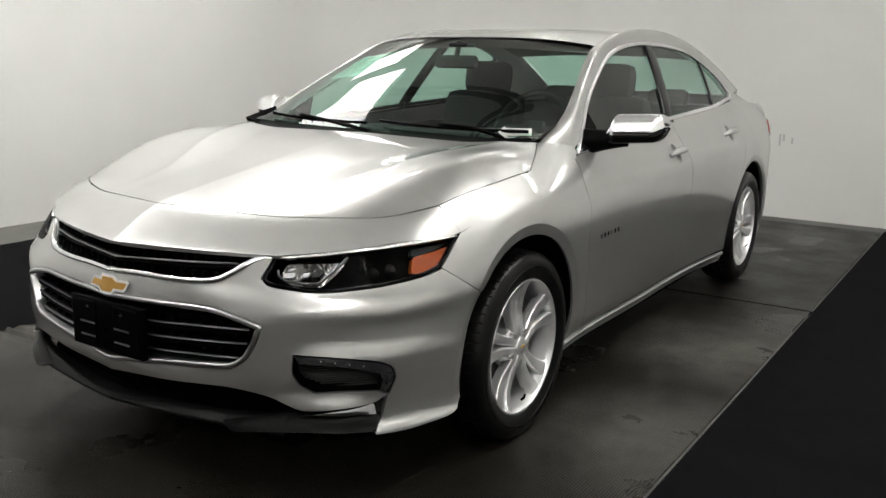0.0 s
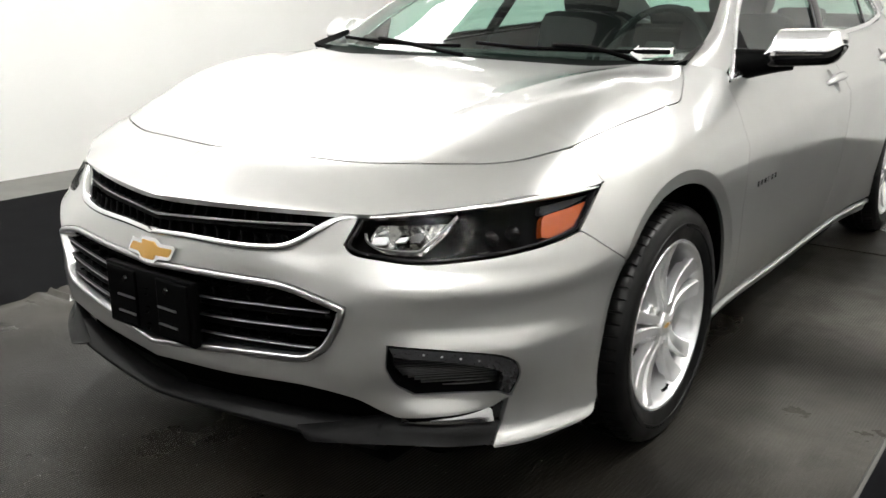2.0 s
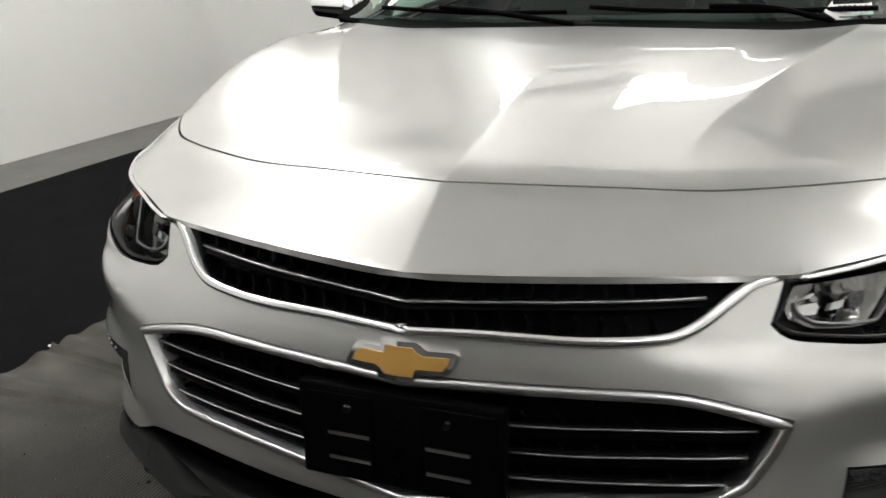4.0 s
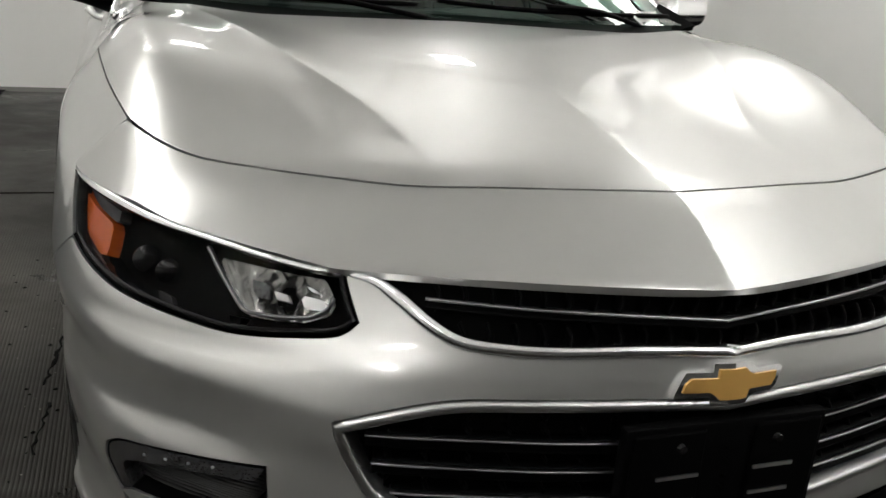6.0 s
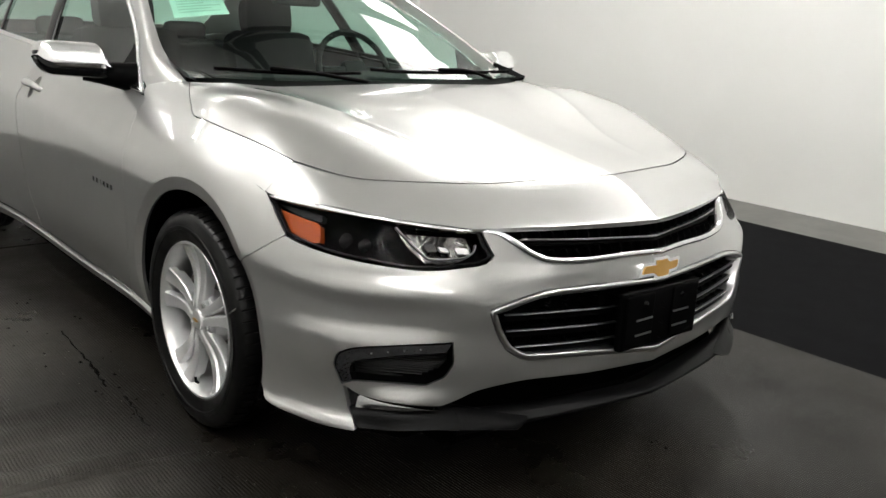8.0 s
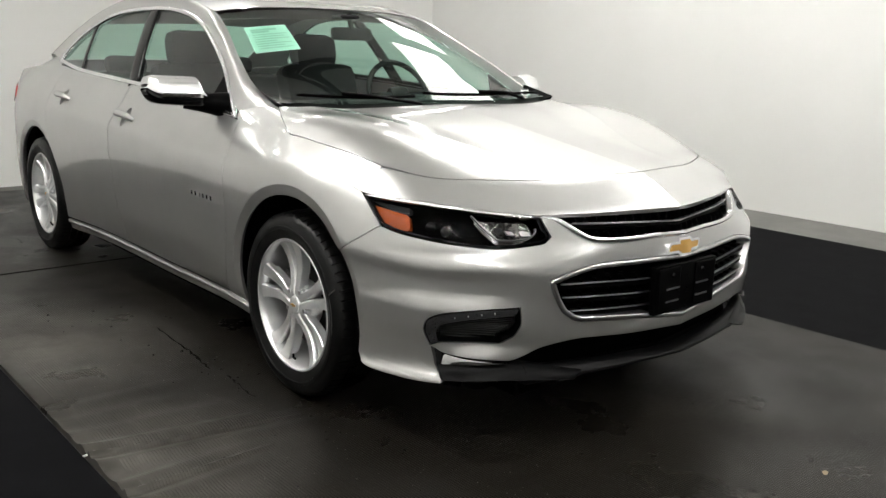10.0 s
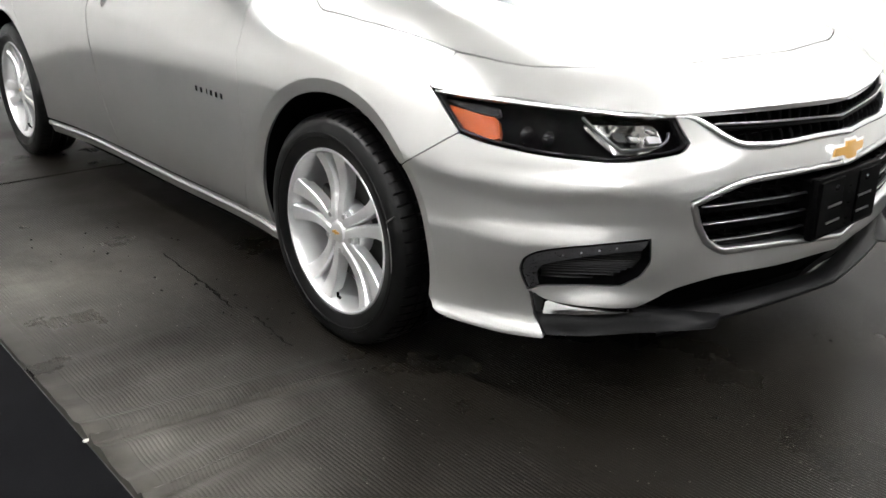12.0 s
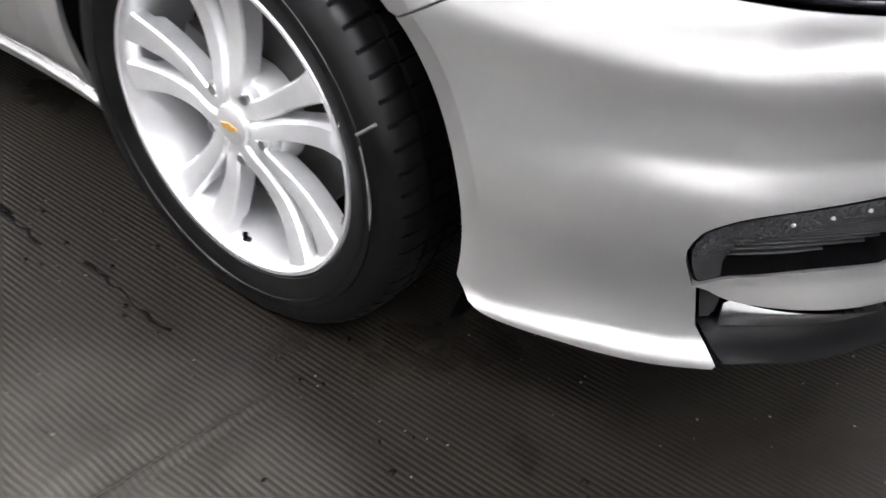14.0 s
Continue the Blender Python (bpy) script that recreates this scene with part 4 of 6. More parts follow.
ROOF_EDGE = seg((.738, .350, 1.016), (.732, .44, 1.037), (.726, .52, 1.064), (.718, .60, 1.103), (.700, .68, 1.147), (.682, .755, 1.186), (.660, .835, 1.228), (.641, .90, 1.263), (.618, .99, 1.306), (.600, 1.09, 1.352), (.578, 1.42, 1.425), (.56, 1.80, 1.438), (.56, 2.20, 1.420), (.585, 2.58, 1.345), (.625, 2.92, 1.228), (.66, 3.25, 1.100))
m = 60
A = even(WIN_TOP, .01)
A = A[np.linspace(0, len(A) - 1, m).astype(int)]
A3 = cabin(A[:, 0], A[:, 1])
AN = grad_normals(cabin, A, False)
B3 = even(ROOF_EDGE, .01)
B3 = B3[np.linspace(0, len(B3) - 1, m).astype(int)]
rows = []
for t in np.linspace(0, 1, 9):
    mid = A3 * (1 - t) + B3 * t
    out = unit(AN + np.array([0, 0, 1.0]))
    width = np.clip(np.linalg.norm(B3 - A3, axis=1) / .12, .3, 1.2)
    low_end = np.clip(1 - np.arange(m) / 22, 0, 1)
    rows.append(mid + out * ((0.034 * 6.75 * t * t * (1 - t) * (1 - low_end) + 0.022 * 4 * t * (1 - t) * low_end) * width)[:, None])
rows = np.array(rows)
foot = even(seg((.800, .535), (.775, .45), (.736, .343)), .001)
foot = foot[np.linspace(0, len(foot) - 1, 9).astype(int)]
foot = top(foot[:, 0], foot[:, 1]) - np.array([0, 0, .001])
rows += (foot - rows[:, 0])[:, None] * (np.clip(1 - np.arange(m) / 5, 0, 1) ** 2)[None, :, None]
rail_v, rail_f = loft(rows)
for sd in (1, -1):
    mesh("roof_rail", rail_v * [sd, 1, 1], rail_f if sd < 0 else [q[::-1] for q in rail_f], paint, car, "silver pillar and roof rail")

ROOF_C = spline([1.00, 1.3, 1.8, 2.3, 2.62], [1.392, 1.438, 1.460, 1.448, 1.405])
ri = (B3[:, 1] >= 1.10) & (B3[:, 1] <= 2.60)
RE = B3[ri]
rows = []
for u in np.linspace(-1, 1, 25):
    yy = RE[:, 1] - (1 - u * u) * np.interp(RE[:, 1], [1.1, 1.6, 2.6], [.10, 0, -.03])
    zc = ROOF_C(np.clip(yy, 1.0, 2.62))
    rows.append(np.stack([RE[:, 0] * u, yy, RE[:, 2] + (zc - RE[:, 2]) * (1 - abs(u) ** 2.4)], 1))
rv, rf = loft(rows)
mesh("roof", rv, rf, paint, car, "silver roof skin")


def glazing(name, low, high, bulge, material, label, n=14, k=24):
    """A pane bowed both ways between a lower and an upper half line (middle to edge)."""
    lo, hi = even(mirrored(low), .01), even(mirrored(high), .01)
    lo = lo[np.linspace(0, len(lo) - 1, k).astype(int)]
    hi = hi[np.linspace(0, len(hi) - 1, k).astype(int)]
    rows = []
    for t in np.linspace(0, 1, n):
        p = lo * (1 - t) + hi * t
        rows.append(p + np.array(bulge) * (4 * t * (1 - t)))
    v, f = loft(rows)
    return mesh(name, v, f, material, car, label)


def screen(u, t):
    """The windscreen: u from -1 to 1 across, t from 0 at the foot to 1 at the roof."""
    e = ROOF_EDGE[ROOF_EDGE[:, 1] <= 1.12]
    q = np.array([np.interp(.352 + .745 * t, e[:, 1], e[:, k]) for k in range(3)])
    c = np.array([0, .345 + .66 * t, 1.000 + .392 * t]) + np.array([0, -.012, .022]) * 4 * t * (1 - t)
    w = abs(u) ** 2.6
    return np.array([q[0] * u, c[1] + (q[1] - c[1]) * w, c[2] + (q[2] - c[2]) * w])


v, f = loft([[screen(u, t) for u in np.linspace(-1, 1, 41)] for t in np.linspace(0, 1, 25)])
mesh("windscreen", v, f, windscreen_glass, car, "green-tinted windscreen")
WS_LOW = np.array([screen(u, 0) for u in np.linspace(0, 1, 20)])
glazing("rear_window", seg((0, 3.36, 1.105), (.3, 3.34, 1.104), (.658, 3.24, 1.099)), seg((0, 2.63, 1.402), (.3, 2.62, 1.390), (.587, 2.60, 1.341)), (0, .01, .02), rear_glass, "tinted rear window")
rows = []
for t in np.linspace(0, 1, 8):
    a = seg((0, 3.365, 1.101), (.3, 3.345, 1.100), (.66, 3.25, 1.094), (float(wrap(4.63, belt(3.0))[0][0]), 3.0, float(belt(3.0)) - .004), n=6)
    b = seg((0, 3.875, 1.008), (.3, 3.865, 1.008), (.58, 3.80, 1.008), (float(wrap(5.33, 1.01)[0][0]), float(wrap(5.33, 1.01)[0][1]), 1.012), n=6)
    q = a * (1 - t) + b * t
    q[:, 2] += .01 * 4 * t * (1 - t)
    rows.append(q)
dv_, df_ = loft(rows)
for sd in (1, -1):
    mesh("boot_top", dv_ * [sd, 1, 1], df_ if sd > 0 else [q[::-1] for q in df_], paint, car, "silver boot lid top")
# quarter filler between rear window edge and flank
rows = []
fa = B3[B3[:, 1] > 2.75]
for t in np.linspace(0, 1, 6):
    yy = np.clip(fa[:, 1] + .02, 2.76, 3.3)
    base = np.stack([wrap(yy + 1.63, belt(yy))[:, 0], yy, belt(yy) - .004], 1)
    rows.append(fa * (1 - t) + base * t)
qv, qf = loft(rows)
for sd in (1, -1):
    mesh("rear_pillar", qv * [sd, 1, 1], qf if sd < 0 else [q[::-1] for q in qf], paint, car, "silver rear pillar")

WIN = ring(even(WIN_TOP, .012), WIN_LOW)


def win_cut(y0, y1, lean0=.02, lean1=.02):
    """The window opening between two slanting posts."""
    k = WIN.copy()
    h = k[:, 1] - 1.03
    keep = (k[:, 0] + h * lean0 >= y0) & (k[:, 0] + h * lean1 <= y1)
    return k[keep]


for sd, door in zip((1, -1), doors_f):
    for y0, y1, nm, mt in ((.3, 1.57, "front_window", side_glass),):
        P0, N0 = on(offset(cabin, -.010), np.stack([np.linspace(.56, 1.60, 20), belt(np.linspace(.56, 1.60, 20)) + .008], 1))
        strip("belt_seal", P0, N0, .034, .003, black_plastic, door, "black seal under the glass", side=sd, sink=.006)
        panel(nm, [win_cut(y0, y1, 0, -.45)], offset(cabin, -.008), mt, door, "tinted side window", side=sd, rim=0, gap=.004, du=.05, dv=.05)
for sd, door in zip((1, -1), doors_r):
    panel("rear_side_window", [win_cut(1.652, 2.34, -.45, -.29)], offset(cabin, -.008), side_glass, door, "tinted side window", side=sd, rim=0, gap=.004, du=.05, dv=.05)
    panel("quarter_window", [win_cut(2.36, 3.2, -.29, 0)], offset(cabin, -.008), side_glass, door, "small tinted quarter window", side=sd, rim=0, gap=.004, du=.05, dv=.05)
    P, N = on(offset(cabin, -.002), seg((1.608, float(belt(1.61)) + .006), (1.687, 1.2), (1.77, 1.385)))
    P0, N0 = on(offset(cabin, -.010), np.stack([np.linspace(1.62, 2.80, 20), belt(np.linspace(1.62, 2.80, 20)) + .008], 1))
    strip("belt_seal", P0, N0, .034, .003, black_plastic, door, "black seal under the glass", side=sd, sink=.006)
    strip("door_post", P, N, .100, .006, gloss_black, door, "gloss black door post", side=sd)
    P, N = on(offset(cabin, -.002), seg((2.352, float(belt(2.35)) + .01), (2.393, 1.18), (2.432, 1.305)))
    strip("window_post", P, N, .034, .004, gloss_black, door, side=sd)
for sd in (1, -1):
    P, N = on(cabin, even(np.vstack([WIN, WIN[:1]]), .02)[:-1])
    strip("window_trim", P, N, .022, .009, cap_chrome, car, "chrome window surround", closed=True, side=sd)

# ---------------------------------------------------------------- inner shell, so that nothing is seen through the car
bm = bmesh.new()
box(bm, -.60, .60, -.84, 3.75, .19, .24, .01)
box(bm, -.82, .82, .46, 2.36, .17, .235, .01)
box(bm, -.70, .70, 3.25, 3.80, .22, .30, .01)
part("underbody", bm, under_mat, car, "black underside")
bm = bmesh.new()
box(bm, -.56, .56, -.80, .42, .20, .66, .02)
box(bm, -.56, .56, -.55, .50, .60, .78, .02)
part("engine_bay", bm, under_mat, car, "dark filled engine bay")
bm = bmesh.new()
for sd in (1, -1):
    box(bm, min(sd * .74, sd * .79), max(sd * .74, sd * .79), .60, 2.40, .24, .93, .01)
box(bm, -.76, .76, .52, 3.3, .30, .36, .01)
box(bm, -.76, .76, 2.62, 3.40, .36, 1.02, .02)
part("cabin_tub", bm, dash_mat, car, "dark trim inside the doors")

for yc in (0.0, 2.829):
    for sd in (1, -1):
        ang = np.radians(np.linspace(200, -20, 48))
        cy = yc - .03
        rows = [np.stack([np.full(48, x), cy + .40 * np.cos(ang), .335 + .405 * np.sin(ang)], 1) for x in (.905, .86, .75, .64)]
        rows.append(np.stack([np.full(48, .64), cy + .05 * np.cos(ang), .335 + .05 * np.sin(ang)], 1))
        rows[0][:, 0] = wrap(rows[0][:, 1] + 1.63, rows[0][:, 2])[:, 0] - .012
        rows[0][:, 1:] = np.stack([cy + .392 * np.cos(ang), .335 + .397 * np.sin(ang)], 1)
        v, f = loft(rows)
        mesh("wheel_liner", v * [sd, 1, 1], f if sd > 0 else [q[::-1] for q in f], liner_mat, car, "black wheel-arch liner")


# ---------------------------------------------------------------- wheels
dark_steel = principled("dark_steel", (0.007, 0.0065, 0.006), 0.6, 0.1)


def build_wheel():
    rim = [(.002, .2380), (.008, .2395), (.0125, .2370), (.0120, .2315), (.004, .2265), (-.012, .2225), (-.055, .2150), (-.13, .2090), (-.17, .2150), (-.185, .2300)]
    wheel = lathe("wheel", rim, alloy, car, "silver alloy wheel with five pairs of spokes", n=120)
    # paired spokes: each has a ridge, a facet that falls to the slit beside its twin and one that falls outwards
    V, F = [], []
    for i in range(5):
        a = radians(96 + 72 * i)
        er, et = np.array([0, math.cos(a), math.sin(a)]), np.array([0, -math.sin(a), math.cos(a)])
        for s in (1, -1):
            line = seg((.030, .0135, -.006), (.055, .0150, -.006), (.085, .0175, -.012), (.125, .0245, -.017), (.165, .0315, -.015), (.200, .0395, -.007), (.2285, .0475, .0035), n=5)
            n = len(line)
            wid = np.interp(line[:, 0], [.03, .055, .085, .125, .165, .20, .2285], [.028, .031, .033, .036, .041, .049, .060])
            ridge = np.interp(line[:, 0], [.03, .08, .15, .2285], [-.22, -.30, -.36, -.41])
            b = len(V)
            for (r, t, x), w, k in zip(line, wid, ridge):
                c = math.sqrt(max(r * r - t * t, 0))
                deep = -.034 if r < .20 else -.022
                for fr, dp in ((-.50, deep), (-.49, -.0085), (-.475, -.0065), (k - .03, -.0005), (k + .03, 0), (.40, -.0012), (.47, -.0045), (.50, deep)):
                    V.append(er * c + et * (t + fr * w) * s + np.array([x + dp, 0, 0]))
            for k in range(n - 1):
                for q in range(7):
                    c = (b + k * 8 + q, b + k * 8 + q + 1, b + (k + 1) * 8 + q + 1, b + (k + 1) * 8 + q)
                    F.append(c if s > 0 else c[::-1])
    bm = bmesh.new()
    bv = [bm.verts.new(v) for v in V]
    for q in F:
        bm.faces.new([bv[i] for i in q])
    part("spokes", bm, alloy, wheel, "paired alloy spokes with creased faces", smooth=True, sharp=28)
    lathe("hub", [(-.004, .0), (-.004, .031), (-.009, .034), (-.014, .046), (-.022, .060), (-.030, .074), (-.045, .080), (-.07, .082)], alloy, wheel, n=60)
    lathe("centre_cap", [(.002, .0), (.0018, .022), (-.001, .0295), (-.006, .0310)], alloy, wheel, "silver centre cap", n=40)
    # small cap emblem
    bm = bmesh.new()
    box(bm, .001, .0034, -.016, .016, -.0032, .0032)
    box(bm, .001, .0035, -.0055, .0055, -.0062, .0062)
    part("cap_emblem", bm, gold, wheel, "small gold emblem")
    for i in range(5):
        a = radians(60 + 72 * i)
        y, z = .057 * math.cos(a), .057 * math.sin(a)
        bm = bmesh.new()
        bmesh.ops.create_cone(bm, cap_ends=True, segments=18, radius1=.0155, radius2=.0135, depth=.012, matrix=pose(-.0180, y, z, 0, 90, 0))
        part("nut_seat", bm, alloy, wheel, "bright boss round a wheel nut")
        bm = bmesh.new()
        bmesh.ops.create_cone(bm, cap_ends=True, segments=6, radius1=.0095, radius2=.0085, depth=.014, matrix=pose(-.012, y, z, 0, 90, 0))
        part("wheel_nut", bm, dark_chrome, wheel, "chrome wheel nut")
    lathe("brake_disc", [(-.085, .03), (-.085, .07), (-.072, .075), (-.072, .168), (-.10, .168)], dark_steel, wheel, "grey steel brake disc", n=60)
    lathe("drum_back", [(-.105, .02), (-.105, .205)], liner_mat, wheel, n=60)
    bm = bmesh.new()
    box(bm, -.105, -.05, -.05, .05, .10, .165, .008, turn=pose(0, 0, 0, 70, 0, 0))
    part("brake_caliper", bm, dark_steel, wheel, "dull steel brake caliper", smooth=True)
    a = radians(-88)
    tube("valve", [(.000, .200 * math.cos(a), .200 * math.sin(a)), (.010, .190 * math.cos(a) + .004, .190 * math.sin(a)), (.012, .178 * math.cos(a) + .008, .178 * math.sin(a))], .0045, black_plastic, wheel, "black rubber valve")
    # tyre, with grooves round the tread and notched shoulders
    prof = [(.000, .2300), (.007, .2385), (.013, .2425), (.018, .2560), (.0215, .2700), (.0220, .2730), (.0240, .2740), (.0240, .2850), (.0225, .2860), (.021, .3000), (.016, .3140), (.008, .3230), (-.002, .3290),
            (-.018, .3320), (-.034, .3330), (-.0345, .3255), (-.0425, .3255), (-.043, .3335), (-.072, .3338), (-.0725, .3258), (-.0815, .3258), (-.082, .3338), (-.111, .3335), (-.1115, .3255), (-.1195, .3255), (-.12, .3330),
            (-.140, .3315), (-.156, .3290), (-.170, .3200), (-.180, .3000), (-.183, .2730), (-.178, .2450), (-.172, .2320)]
    P = np.array(prof)
    V, F, turns = [], [], []
    for i in range(66):
        for u, cut in ((0.0, 0), (0.40, 0), (0.80, 0), (0.83, 1), (0.97, 1)):
            turns.append((2 * math.pi * (i + u) / 66, cut))
    n = len(turns)
    for a, cut in turns:
        for k, (x, r) in enumerate(P):
            skew = .010 * (k - 12) / 3 if 12 <= k <= 14 else 0
            if cut and (12 <= k <= 14 or 17 <= k <= 18 or 21 <= k <= 22 or 25 <= k <= 27):
                r -= .0045
            V.append((x, r * math.cos(a + skew), r * math.sin(a + skew)))
    m = len(P)
    F = [(i * m + k, ((i + 1) % n) * m + k, ((i + 1) % n) * m + k + 1, i * m + k + 1) for i in range(n) for k in range(m - 1)]
    bm = bmesh.new()
    bv = [bm.verts.new(v) for v in V]
    for q in F:
        bm.faces.new([bv[i] for i in q])
    part("tyre", bm, rubber, wheel, "black tyre with notched shoulder tread", smooth=True, sharp=24)
    # raised unreadable lettering as small bars
    for a0, cnt in ((60, 7), (240, 8)):
        for i in range(cnt):
            bm = bmesh.new()
            box(bm, .0235, .0258, .276, .284, -.0055, .0055, turn=pose(0, 0, 0, a0 + i * 3.6, 0, 0))
            part("tyre_marking", bm, rubber, wheel, "raised bar on the tyre wall")
    return wheel


wheel = build_wheel()
wheel.matrix_basis = pose(.882, 0, .332)
for x, y, turn in ((.882, 2.829, 40), (-.882, 0, 0), (-.882, 2.829, 25)):
    w = copy_thing(wheel, pose(x, y, .332, turn, 0, 0) if x > 0 else pose(x, y, .332, turn, 0, 180))
    w.parent = car
    if x < 0 and y == 0:
        arc = [(.027, .287 * math.cos(t), .287 * math.sin(t)) for t in np.radians(np.linspace(-6, 18, 10))]
        strip("chalk_mark", arc, [(1, 0, 0)] * 10, [.002, .003, .004, .004, .003, .004, .003, .003, .002, .002], .0008, wax, w, "pale chalk smear on the tyre", sink=.001)
        arc = [(.027 - .012 * max(0, (r - .30) / .03), r * math.cos(radians(20 + (r - .27) * 60)), r * math.sin(radians(20 + (r - .27) * 60))) for r in np.linspace(.288, .318, 8)]
        strip("chalk_mark", arc, [(1, 0.2, 0.05)] * 8, .004, .001, wax, w, "pale chalk tick on the tyre", sink=.003)

# ---------------------------------------------------------------- grilles and front trim
bar_chrome = principled("bar_chrome", (0.72, 0.72, 0.73), 0.20, 1.0)
deep = offset(wrap, -.045)
panel("upper_grille", [closed_half(seg((0, .655), (.40, .662), (.45, .69), (.56, .742)), seg((.56, .742), (.5, .762), (0, .765)))], deep, black_plastic, car, "black upper grille", rim=0, gap=0)
ug = car.children[-1]
for z0, z1, inset, th in ((.706, .726, .44, .007),):
    P, N = on(offset(wrap, -.012), mirrored(seg((0, z0), (.22, z0 + .011), (inset, z1))))
    strip("slat", P, N, th * .7, .005, slat_chrome, ug, "bright thin slat", sink=.03)
    strip("slat_body", P - np.array([0, 0, .006]), N, .014, -.002, black_plastic, ug, sink=.03)
for z in (.682, .731):
    for i in range(-11, 12):
        s0 = i * .038
        if abs(s0) > .40 and z < .7:
            continue
        P, N = on(offset(wrap, -.030), seg((s0 - .012, z - .018), (s0 - .004, z), (s0 - .012, z + .018), n=3))
        strip("grille_cell", P, N, .006, .010, black_plastic, ug, sink=.012)
P, N = on(wrap, mirrored(even(BAR, .012)))
nb = len(P)
u = np.abs(np.linspace(-1, 1, nb))
strip("grille_bar", P + np.array([0, 0, .006]) * (1 - u ** 6)[:, None] - N * (.010 * u ** 8)[:, None], N, np.interp(u, [0, .6, .85, 1], [.015, .016, .018, .006]), np.interp(u, [0, .8, 1], [.008, .007, .002]), bar_chrome, car, "satin chrome bar under the upper grille", sink=.03)

panel("lower_grille", [shrink(GRILLE, -.004)], deep, black_plastic, car, "black lower grille", rim=0, gap=0)
lg = car.children[-1]
ring_in = even(np.vstack([shrink(GRILLE, .006), shrink(GRILLE, .006)[:1]]), .012)[:-1]
P, N = on(wrap, ring_in)
strip("grille_surround", P, N, .015, .006, dark_chrome, lg, "satin chrome grille surround", closed=True, sink=.04)
for zc, ze, ins in ((.535, .551, .512), (.491, .507, .502), (.449, .465, .474)):
    P, N = on(offset(wrap, -.014), mirrored(seg((0, zc - .004), (.2, zc + .001), (.38, (zc + ze) / 2 + .003), (ins, ze))))
    strip("slat", P, N, .0042, .005, slat_chrome, lg, "dull bright thin slat", sink=.003)
    strip("slat_body", P - np.array([0, 0, .0085]), N, .018, -.001, black_plastic, lg, sink=.03)
for z in (.585, .538, .494, .450):
    for i in range(-9, 10):
        s0 = i * .055 + .0275
        if abs(s0) > .47:
            continue
        P, N = on(offset(wrap, -.034), seg((s0 - .016, z - .018), (s0 - .006, z), (s0 - .016, z + .018), n=3))
        strip("grille_cell", P, N, .007, .010, black_plastic, lg, sink=.012)

# lower intake, chin and splitters
panel("lower_intake", [closed_half(seg((0, .38), (.46, .39), (.68, .33)), seg((.68, .33), (.70, .23)), seg((.70, .23), (0, .22)))], offset(wrap, -.06), liner_mat, car, "black lower intake", rim=0, gap=0)
chin_x = np.linspace(-.60, .60, 81)
ax = np.abs(chin_x)
lip = np.stack([chin_x, -1.016 + .13 * np.sqrt(ax * ax + .00001) + .135 * ax * ax, .271 - .022 * ax], 1)
rise = np.stack([0 * ax, .034 - .012 * ax, .010 + .055 * ax * ax + .02 * ax], 1)
rows = [lip + [0, .075, -.016], lip + [0, .010, -.013], lip + [0, .001, -.008], lip, lip + [0, .003, .0025], lip + rise * .5 + [0, .001, .002], lip + rise, lip + rise + [0, .03, -.004]]
v, f = loft(rows)
mesh("chin_lip", v, f, grain_plastic, car, "grained dark grey chin lip")
panel("chin_under", [closed_half(seg((0, .262), (.42, .274), (.64, .295)), seg((.64, .295), (.64, .225)), seg((.64, .225), (0, .225)))], offset(wrap, -.035), black_plastic, car, "black chin underside", rim=0, gap=0)


def spread(line, n):
    """A line cut into n even points."""
    d = np.concatenate([[0], np.cumsum(np.linalg.norm(np.diff(line, axis=0), axis=1))])
    return np.stack([np.interp(np.linspace(0, d[-1], n), d, line[:, k]) for k in range(3)], 1)


# the splitter blade stands out further towards its lower edge and its inner end
upper = spread(seg((.790, -.683, .293), (.745, -.757, .306), (.623, -.840, .315), (.52, -.893, .294), (.412, -.936, .270)), 33)
lower = spread(np.vstack([seg((.793, -.726, .252), (.735, -.796, .256), (.645, -.862, .260), (.56, -.913, .258), (.472, -.957, .254)), seg((.468, -.9575, .2535), (.440, -.951, .258), (.416, -.941, .264))]), 33)
back = np.array([-.018, .040, 0])
rows = [lower + back * 1.4 + [0, 0, .004], lower + back * .2 + [0, 0, -.001], lower + [0, 0, .003], lower * .94 + upper * .06 + [0, 0, .001], lower * .5 + upper * .5 - [0, 0, .003], upper, upper + back * .6 + [0, 0, -.004]]
v, f = loft(rows)
flanked("splitter", (v, f, None), grain_plastic, "grained black splitter under the bumper")
BLADE_TRIM = ring(seg((.888, .299), (.885, .333)), seg((.885, .333), (.83, .326), (.755, .322), (.668, .315)), seg((.668, .315), (.80, .307), (.888, .299)))
TRIM_CORNER = ring(seg((.906, .296), (.919, .352)), seg((.919, .352), (.888, .335)), seg((.888, .335), (.890, .298)), seg((.890, .298), (.906, .296)))


def ledge(s, z):
    """The trim leans back, so that it looks upwards."""
    s, z = np.broadcast_arrays(np.atleast_1d(np.asarray(s, float)), np.atleast_1d(np.asarray(z, float)))
    low = np.interp(s, [.66, .80, .905], [.316, .307, .294])
    k = np.clip((z - low) / .045, 0, 1.3)
    return wrap(s, z) + grad_normals(wrap, np.stack([s, z], 1), False) * (.006 - .020 * k)[:, None]


flanked("lower_trim", sheet([BLADE_TRIM], ledge, rim=.02, du=.012, dv=.006), trim_chrome, "satin chrome trim under the lamp pocket")
flanked("trim_corner", sheet([TRIM_CORNER], offset(wrap, -.010), rim=.02, du=.012, dv=.006), trim_corner_mat, "dark smoked corner of the trim")
